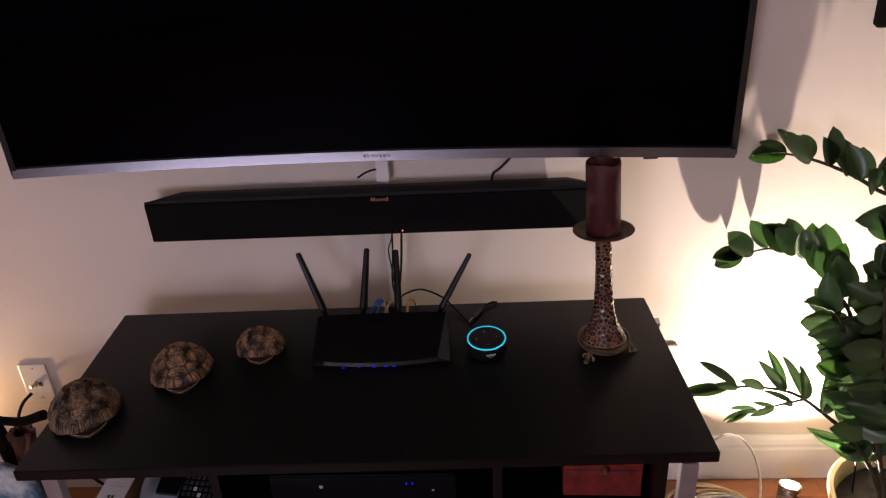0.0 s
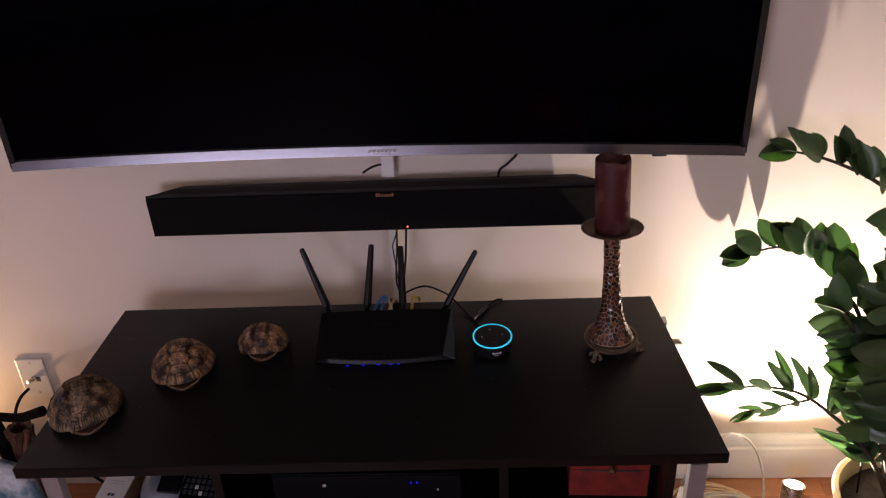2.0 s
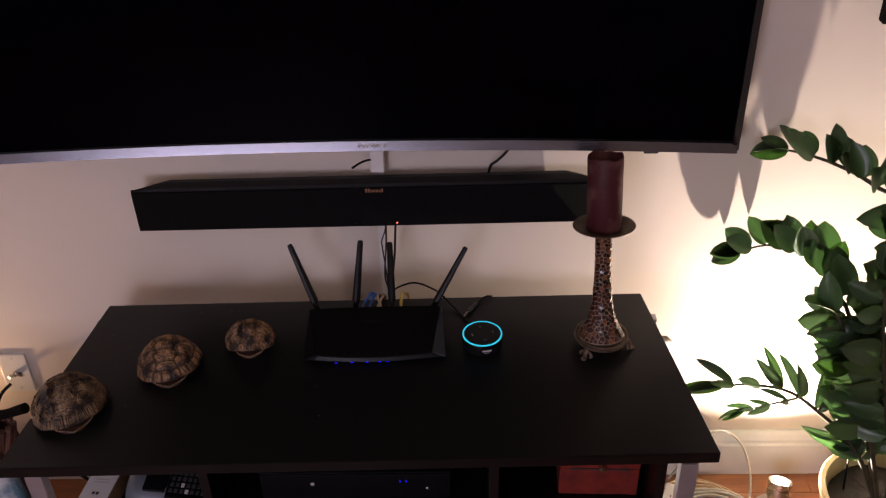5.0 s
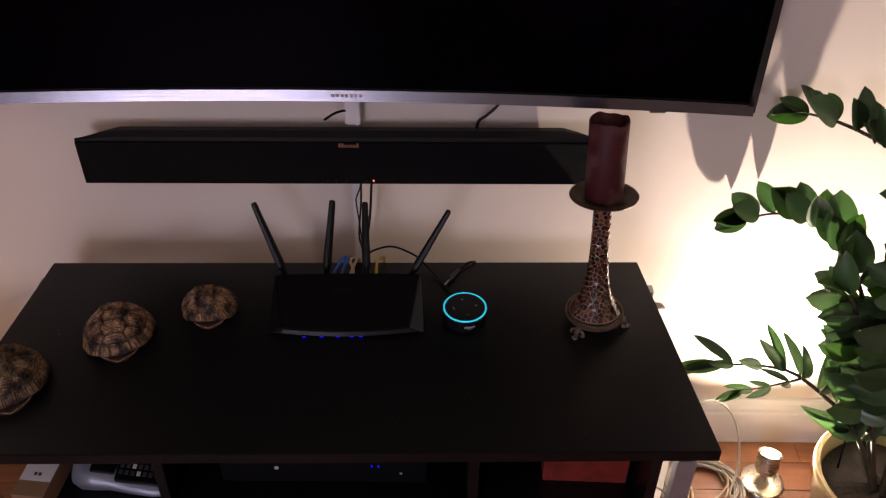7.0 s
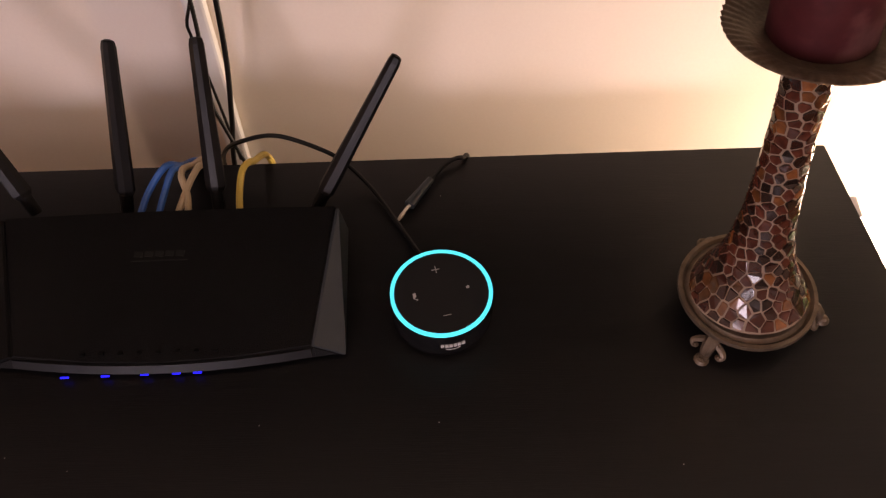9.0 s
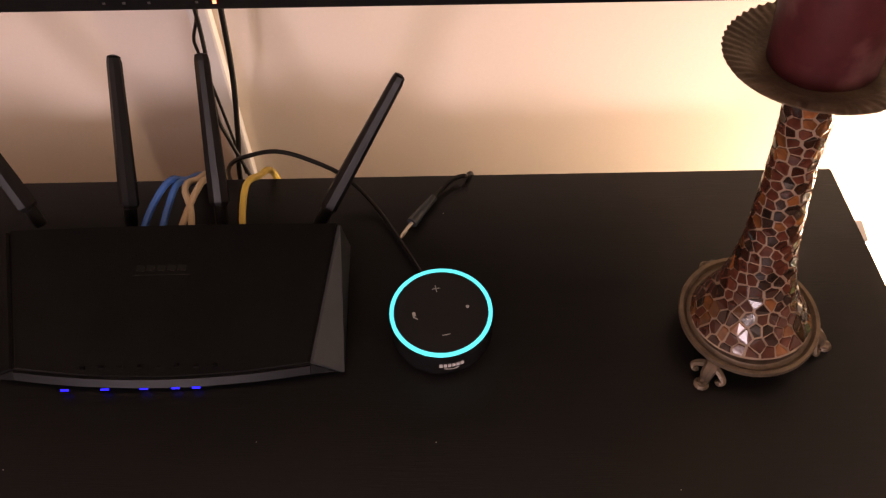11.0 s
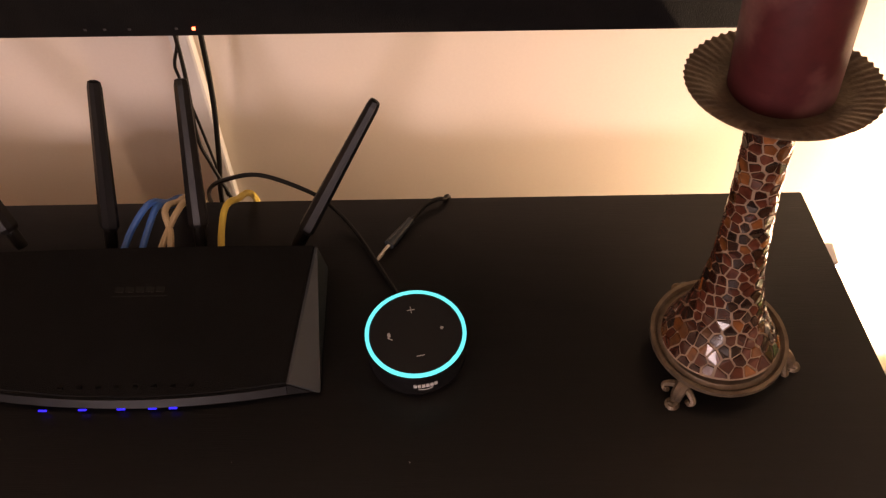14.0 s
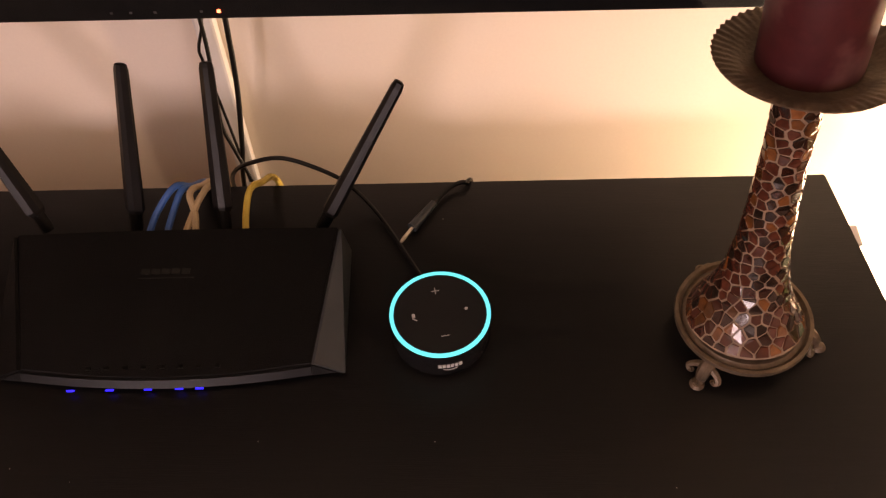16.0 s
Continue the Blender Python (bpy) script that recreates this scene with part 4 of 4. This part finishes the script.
# ---- uplight ----
lamp = thing("uplight", "small satin nickel floor uplight, switched on", "lamp", pose(*LAMP))
part("base", lathe([(0.0001, 0), (0.052, 0), (0.0535, 0.003), (0.0535, 0.010), (0.050, 0.016), (0.040, 0.0195), (0.010, 0.021), (0.0001, 0.021)], 48), M_NICKEL, lamp, "round nickel base", True)
part("neck", lathe([(0.0001, 0.02), (0.009, 0.02), (0.008, 0.045), (0.0001, 0.046)], 16), M_NICKEL, lamp, "", True)
head = part("head", lathe([(0.0001, 0), (0.017, 0.0), (0.026, 0.006), (0.0315, 0.020), (0.0325, 0.060), (0.0335, 0.066), (0.0310, 0.066), (0.0295, 0.058), (0.0001, 0.0575)], 40), M_NICKEL, lamp, "nickel lamp head", True, m=pose(0.0, 0.0, 0.042, -20, 8, 0) @ Matrix.Scale(0.88, 4))
part("bulb", lathe([(0.0001, 0.058), (0.024, 0.059), (0.0245, 0.064), (0.021, 0.070), (0.012, 0.073), (0.0001, 0.074)], 32), M_BULB, head, "glowing bulb face", True)
part("cord", tube([(-0.006, -0.052, 0.008), (-0.008, -0.075, 0.005), (-0.004, -0.13, 0.0045), (-0.03, -0.26, 0.0045)], 0.0035, 8, 8), M_BEIGE, lamp, "", True)

# ---- plant ----
PX, PY = 1.245, -0.300
pot = thing("plant_pot", "round cream glazed pot filled with dark soil", "plant pot", pose(PX, PY, 0))
part("pot", lathe([(0.0001, 0), (0.085, 0), (0.095, 0.006), (0.122, 0.07), (0.140, 0.15), (0.148, 0.205), (0.154, 0.222), (0.156, 0.232), (0.152, 0.238), (0.142, 0.236), (0.136, 0.222), (0.132, 0.18), (0.0001, 0.178)], 64), M_POT, pot, "", True)
part("soil", lathe([(0.0001, 0.178), (0.130, 0.179), (0.132, 0.190), (0.06, 0.198), (0.0001, 0.200)], 40, lambda a, i, r, z: (r, z + 0.004 * math.sin(a * 5 + r * 90))), M_SOIL, pot, "dark potting soil")

plant = thing("potted_plant", "leafy green houseplant with arching stems of glossy oval leaves", "plant", pose(PX, PY, 0.190))
P0 = Vector((PX, PY, 0.190))


def leaf_mesh(length, width, cup, bend, name):
    bm = bmesh.new()
    n = 9
    rows = []
    for i in range(n + 1):
        f = i / n
        w = width * math.sin(math.pi * min(1, f ** 0.95)) ** 0.62 if 0 < f < 1 else 0.0006
        y = f * length
        z = -bend * f * f * length
        row = []
        for s in (-1, -0.5, 0, 0.5, 1):
            row.append(bm.verts.new((s * w / 2, y, z + cup * abs(s) ** 1.5 * w - (0.0006 if s == 0 else 0))))
        rows.append(row)
    for a, b in zip(rows, rows[1:]):
        for k in range(4):
            bm.faces.new((a[k], a[k + 1], b[k + 1], b[k]))
    top = bm.faces[:]
    bmesh.ops.solidify(bm, geom=top, thickness=0.0007)
    me = bpy.data.meshes.new(name)
    bmesh.ops.recalc_face_normals(bm, faces=bm.faces[:])
    bm.to_mesh(me)
    bm.free()
    for p in me.polygons:
        p.use_smooth = True
    return me


LEAVES = []
for i, (l, w, c, b) in enumerate(((0.064, 0.037, 0.16, 0.15), (0.060, 0.032, 0.26, 0.25), (0.072, 0.041, 0.14, 0.22), (0.052, 0.033, 0.10, 0.10))):
    for mt in (M_LEAF, M_LEAF, M_LEAF2):
        me = leaf_mesh(l, w, c, b, "leaf")
        me.materials.append(mt)
        LEAVES.append(me)


def stem(points, radius, first, gap, size, seed, spread=62, tip=True, young=0.2, slim=1.0, side_way=(0.3, 0.9), lift=(0.35, 1.0)):
    rng = random.Random(seed)
    pts = [Vector(p) - P0 for p in points]
    st = part("stem", tube(pts, radius, 8, 8, lambda f: 1 - 0.65 * f), M_STEM, plant, "", True)
    line = spline(pts, 24)
    total, run = 0.0, []
    for a, b in zip(line, line[1:]):
        run.append(total)
        total += (b - a).length
    run.append(total)
    s, side = first, 1
    while s < total - 0.008:
        k = max(i for i in range(len(run)) if run[i] <= s)
        k = min(k, len(line) - 2)
        d = (line[k + 1] - line[k]).normalized()
        up = Vector((0, 0, 1)) - d * d.z
        steep = d.z > 0.72
        up = Vector((0, -1, 0)) if steep else up.normalized()
        lat = d.cross(up).normalized()
        for sd in (side, -side):
            ang = radians(spread + rng.uniform(-16, 16))
            way = (d * math.cos(ang) + (lat * sd * rng.uniform(*((0.55, 1.0) if steep else side_way)) + up * rng.uniform(*((-0.3, 0.6) if steep else lift))).normalized() * math.sin(ang)).normalized()
            face = (up * 0.25 + d * -0.3 + Vector((rng.uniform(-0.5, 0.5), rng.uniform(-1.3, -0.4), rng.uniform(0.15, 0.8)))).normalized()
            xx = way.cross(face).normalized()
            zz = xx.cross(way).normalized()
            me = LEAVES[rng.randrange(4) * 3 + (2 if rng.random() < young else rng.randrange(2))]
            ob = new("leaf", me)
            ob.parent = st
            f = s / total
            sc = size * rng.uniform(0.85, 1.12) * (1 - 0.25 * max(0, f - 0.75) / 0.25)
            m3 = Matrix((xx, way, zz)).transposed().to_4x4()
            ob.matrix_basis = Matrix.Translation(line[k] + lat * sd * radius * 0.5) @ m3 @ Matrix.Diagonal((sc * slim, sc, sc, 1))
            if rng.random() < 0.12:
                break
        s += gap * rng.uniform(0.8, 1.25)
        side = -side
    if tip:
        d = (line[-1] - line[-6]).normalized()
        for q in range(3):
            face = (Vector((0, -0.3, 1)) + Vector((rng.uniform(-0.6, 0.6), rng.uniform(-0.6, 0.6), 0))).normalized()
            way = (d + Vector((rng.uniform(-0.35, 0.35), rng.uniform(-0.35, 0.35), rng.uniform(-0.3, 0.45)))).normalized()
            xx = way.cross(face).normalized()
            ob = new("leaf", LEAVES[rng.randrange(12)])
            ob.parent = st
            ob.matrix_basis = Matrix.Translation(line[-1]) @ Matrix((xx, way, xx.cross(way))).transposed().to_4x4() @ Matrix.Diagonal((size * 0.85 * slim, size * 0.85, size * 0.85, 1))


stem([(1.225, -0.295, 0.19), (1.165, -0.275, 0.32), (1.10, -0.27, 0.41), (1.052, -0.27, 0.459), (0.995, -0.27, 0.510), (0.948, -0.27, 0.536), (0.875, -0.27, 0.549), (0.830, -0.27, 0.545)], 0.0062, 0.15, 0.050, 1.75, 11, 46, young=0.0, slim=0.42, side_way=(0.1, 0.7))
stem([(0.995, -0.270, 0.510), (0.960, -0.285, 0.515), (0.915, -0.295, 0.512), (0.872, -0.300, 0.505)], 0.0032, 0.035, 0.036, 1.0, 19, 30, young=0.0, slim=0.38)
stem([(1.230, -0.280, 0.19), (1.165, -0.255, 0.40), (1.110, -0.235, 0.58), (1.078, -0.220, 0.692), (1.051, -0.190, 0.735), (1.032, -0.108, 0.752), (0.990, -0.074, 0.764), (0.942, -0.050, 0.758), (0.893, -0.040, 0.738)], 0.0065, 0.16, 0.024, 1.32, 5, 62, young=0.3, slim=1.16, side_way=(0.0, 0.28), lift=(0.6, 1.0))
stem([(1.270, -0.270, 0.19), (1.255, -0.245, 0.50), (1.215, -0.215, 0.78), (1.150, -0.185, 0.93), (1.093, -0.160, 0.967), (1.059, -0.130, 0.981), (1.011, -0.100, 0.994), (0.972, -0.080, 1.000), (0.940, -0.071, 1.004)], 0.0065, 0.30, 0.031, 1.38, 23, 60, young=0.5, slim=1.14, side_way=(0.05, 0.6), lift=(0.5, 1.0))
stem([(1.225, -0.305, 0.19), (1.180, -0.300, 0.34), (1.128, -0.300, 0.50), (1.072, -0.300, 0.64), (1.028, -0.300, 0.73), (1.008, -0.295, 0.76)], 0.0065, 0.28, 0.031, 1.45, 31, 58, slim=0.94)
stem([(1.235, -0.320, 0.19), (1.200, -0.330, 0.36), (1.155, -0.330, 0.52), (1.112, -0.325, 0.68), (1.088, -0.32, 0.80), (1.086, -0.31, 0.86)], 0.0065, 0.24, 0.031, 1.45, 47, 58, slim=0.94)
stem([(1.265, -0.290, 0.19), (1.225, -0.270, 0.40), (1.180, -0.250, 0.58), (1.150, -0.235, 0.74), (1.135, -0.22, 0.86)], 0.0062, 0.30, 0.030, 1.48, 71, 62, young=0.35, slim=1.04)
stem([(1.285, -0.310, 0.19), (1.255, -0.300, 0.42), (1.225, -0.290, 0.62), (1.215, -0.28, 0.82), (1.235, -0.27, 0.96)], 0.0065, 0.24, 0.030, 1.5, 53, 60, slim=1.04)

# ---- floor cables ----


def coil(cx, cy, r, turns, seed):
    rng = random.Random(seed)
    pts = []
    for i in range(turns * 12):
        a = 2 * math.pi * i / 12
        rr = r * (1 + 0.14 * math.sin(a * 0.37 + seed) + rng.uniform(-0.03, 0.03))
        pts.append((cx + rr * math.cos(a) * 1.05, cy + rr * math.sin(a) * 0.85, 0.005 + 0.018 * i / (turns * 12) + 0.004 * rng.random()))
    return pts


cable("cable_coil", coil(0.905, -0.170, 0.088, 9, 3) + [(0.965, -0.20, 0.03), (0.995, -0.14, 0.05), (0.998, -0.10, 0.10), (0.980, -0.07, 0.155), (0.945, -0.055, 0.19), (0.90, -0.06, 0.20), (0.85, -0.07, 0.15), (0.80, -0.08, 0.05)], 0.0031, M_GREYCABLE, "loose coil of grey cable on the floor", steps=4)
cable("cable_coil", coil(0.870, -0.150, 0.105, 4, 5), 0.0026, M_BEIGE, "loose coil of beige cable on the floor", steps=4)
cable("cable_coil", coil(0.80, -0.185, 0.070, 4, 8), 0.0028, M_BEIGE, "small loose coil of beige cable on the floor", steps=4)
cable("floor_cable", [(0.70, -0.10, 0.02), (0.76, -0.16, 0.03), (0.84, -0.22, 0.026), (0.90, -0.30, 0.006), (0.88, -0.40, 0.005)], 0.003, M_GREYCABLE, "grey cable lying on the floor")
cable("floor_cable", [(0.72, -0.06, 0.16), (0.735, -0.09, 0.10), (0.75, -0.13, 0.03), (0.74, -0.20, 0.006), (0.70, -0.26, 0.005)], 0.003, M_PLASTIC_W, "white cable running down to the power strip")
ps = thing("power_strip", "white plastic power strip lying on the floor", "power strip", pose(0.775, -0.200, 0.0, 0, 0, 68))
part("body", box(-0.13, 0.13, -0.025, 0.025, 0.0, 0.03, 0.005), M_PLASTIC_W, ps)
for i in range(5):
    for s in (-0.006, 0.006):
        part("socket_slot", box(-0.1 + i * 0.045, -0.092 + i * 0.045, s - 0.0015, s + 0.0015, 0.0302, 0.0308), M_INK_AND_SHADE, ps)

# ---- basket beside the table ----
bk = thing("magazine_basket", "dark wooden stand with reddish woven cane strands", "basket", pose(-0.745, -0.34, 0.0))
part("handle", tube([(-0.13, 0.02, 0.500), (-0.09, 0.01, 0.552), (-0.03, 0.0, 0.556), (0.04, 0.0, 0.548), (0.098, 0.0, 0.566)], 0.013, 10, 8, lambda f: 1.15 - 0.25 * math.sin(f * 3.1), 0.8), M_DARKWOOD, bk, "dark carved wooden handle", True)
part("post", tube([(0.0, 0, 0.0), (0.004, 0, 0.20), (-0.006, 0, 0.38), (-0.018, 0, 0.50), (-0.026, 0, 0.55)], 0.018, 10, 8), M_DARKWOOD, bk, "", True)
part("post", tube([(-0.12, 0.02, 0.0), (-0.125, 0.02, 0.25), (-0.12, 0.02, 0.53)], 0.012, 10, 8), M_DARKWOOD, bk, "", True)
rngb = random.Random(4)
for i in range(11):
    a = i * 0.55
    pts = [(0.036 + 0.020 * math.cos(a + q * 1.1) + rngb.uniform(-0.004, 0.004), 0.026 * math.sin(a + q * 1.1) - 0.004, 0.02 + q * 0.084) for q in range(7)]
    part("cane_strand", tube(pts, 0.0075, 7, 5), M_WICKER, bk, "", True)
for i in range(8):
    part("basket_band", tube([(-0.14, -0.05 - 0.004 * (i % 2), 0.03 + i * 0.032), (-0.06, -0.058 + 0.006 * (i % 2), 0.032 + i * 0.032), (0.03, -0.045, 0.03 + i * 0.032)], 0.010, 7, 5), M_WICKER, bk, "", True)

# ---- cushion beside the basket ----
M_CLOTH = node_mat("blue_white_print_cloth", (0.52, 0.56, 0.58), 0.9, vary=0.3, scale=26, fine=0.4, fine_scale=120, bump=0.5, bump_scale=240, second=(0.10, 0.19, 0.26), edge=(0.42, 0.56), spec=0.15)


def cushion():
    bm = bmesh.new()
    n, rows = 40, []
    for i in range(1, 20):
        f = math.pi * i / 20
        row = []
        for k in range(n):
            a = 2 * math.pi * k / n
            sq = (abs(math.cos(a)) ** 4 + abs(math.sin(a)) ** 4) ** -0.25
            r = math.sin(f) ** 0.6 * sq * (1 + 0.03 * math.sin(5 * a + 3 * f))
            row.append(bm.verts.new((0.13 * r * math.cos(a), 0.13 * r * math.sin(a), 0.06 - 0.06 * math.cos(f) + 0.006 * math.sin(4 * a + i))))
        rows.append(row)
    for a, b in zip(rows, rows[1:]):
        for k in range(n):
            bm.faces.new((a[k], a[(k + 1) % n], b[(k + 1) % n], b[k]))
    bm.faces.new(rows[0][::-1])
    bm.faces.new(rows[-1])
    return bm


tagged(part("cushion", cushion(), M_CLOTH, None, "", True, pose(-0.862, -0.420, 0.252, 84, 0, 12) @ Matrix.Diagonal((1.5, 1.9, 0.8, 1))), "blue and white patterned cloth cushion leaning beside the basket", "cushion")

# ---- picture frame high on the wall ----
fr = thing("picture_frame", "dark brown wooden picture frame hung on the wall", "picture frame", pose(1.088, 0, 1.250))
part("frame_bar", box(0.0, 0.035, -0.028, -0.0008, 0.0, 0.62, 0.004), M_DARKWOOD, fr)
part("frame_bar", box(0.0355, 0.46, -0.028, -0.0008, 0.0, 0.035, 0.004), M_DARKWOOD, fr)
part("frame_bar", box(0.0355, 0.46, -0.028, -0.0008, 0.585, 0.62, 0.004), M_DARKWOOD, fr)
part("frame_bar", box(0.4605, 0.495, -0.028, -0.0008, 0.0, 0.62, 0.004), M_DARKWOOD, fr)
part("picture_sheet", box(0.0355, 0.46, -0.014, -0.004, 0.0355, 0.5845), M_PAPER, fr)

# ---- small clutter ----
tagged(part("plant_stake", tube([(1.165, -0.245, 0.19), (1.158, -0.235, 0.30), (1.150, -0.225, 0.40)], 0.0022, 6, 4), M_RUBBER, None, "", True), "thin black stake standing in the pot", "plant stake")
rngd = random.Random(9)
bm = bmesh.new()
for i in range(34):
    u, v, r = rngd.random(), rngd.random(), rngd.uniform(0.0003, 0.0007)
    bmesh.ops.create_cube(bm, size=r, matrix=pose(-0.50 + 1.15 * u, -0.57 + 0.44 * v, TOP + r * 0.5, 0, 0, rngd.uniform(0, 90)))
tagged(part("dust_specks", bm, M_PAPER), "scattered pale dust specks on the tabletop", "dust", kind="stuff")

# ---- floor boards ----
rngf = random.Random(12)
BOARDS = {}
for L in (0.7, 0.95, 1.2):
    bm = box(0.0, L - 0.0006, 0.0006, 0.0826, -0.012, 0.0)
    bmesh.ops.bevel(bm, geom=[e for e in bm.edges if all(v.co.z > -0.001 for v in e.verts)], offset=0.0007, segments=1, affect="EDGES")
    me = bpy.data.meshes.new("board")
    bm.to_mesh(me)
    bm.free()
    me.materials.append(M_FLOOR)
    BOARDS[L] = me
floor_ob = bpy.data.objects["floor"]
row = 0
while -0.083 * (row + 1) > -4.2:
    x = -2.6
    first = True
    while x < 2.599:
        L = rngf.choice((0.7, 0.95, 1.2))
        long = min(2.6 - x, L * (rngf.uniform(0.25, 1.0) if first else 1.0))
        first = False
        b = new("board", BOARDS[L])
        b.parent = floor_ob
        b.location = (x, -0.083 * (row + 1), 0)
        b.scale = (long / L, 1, 1)
        x += long
    row += 1
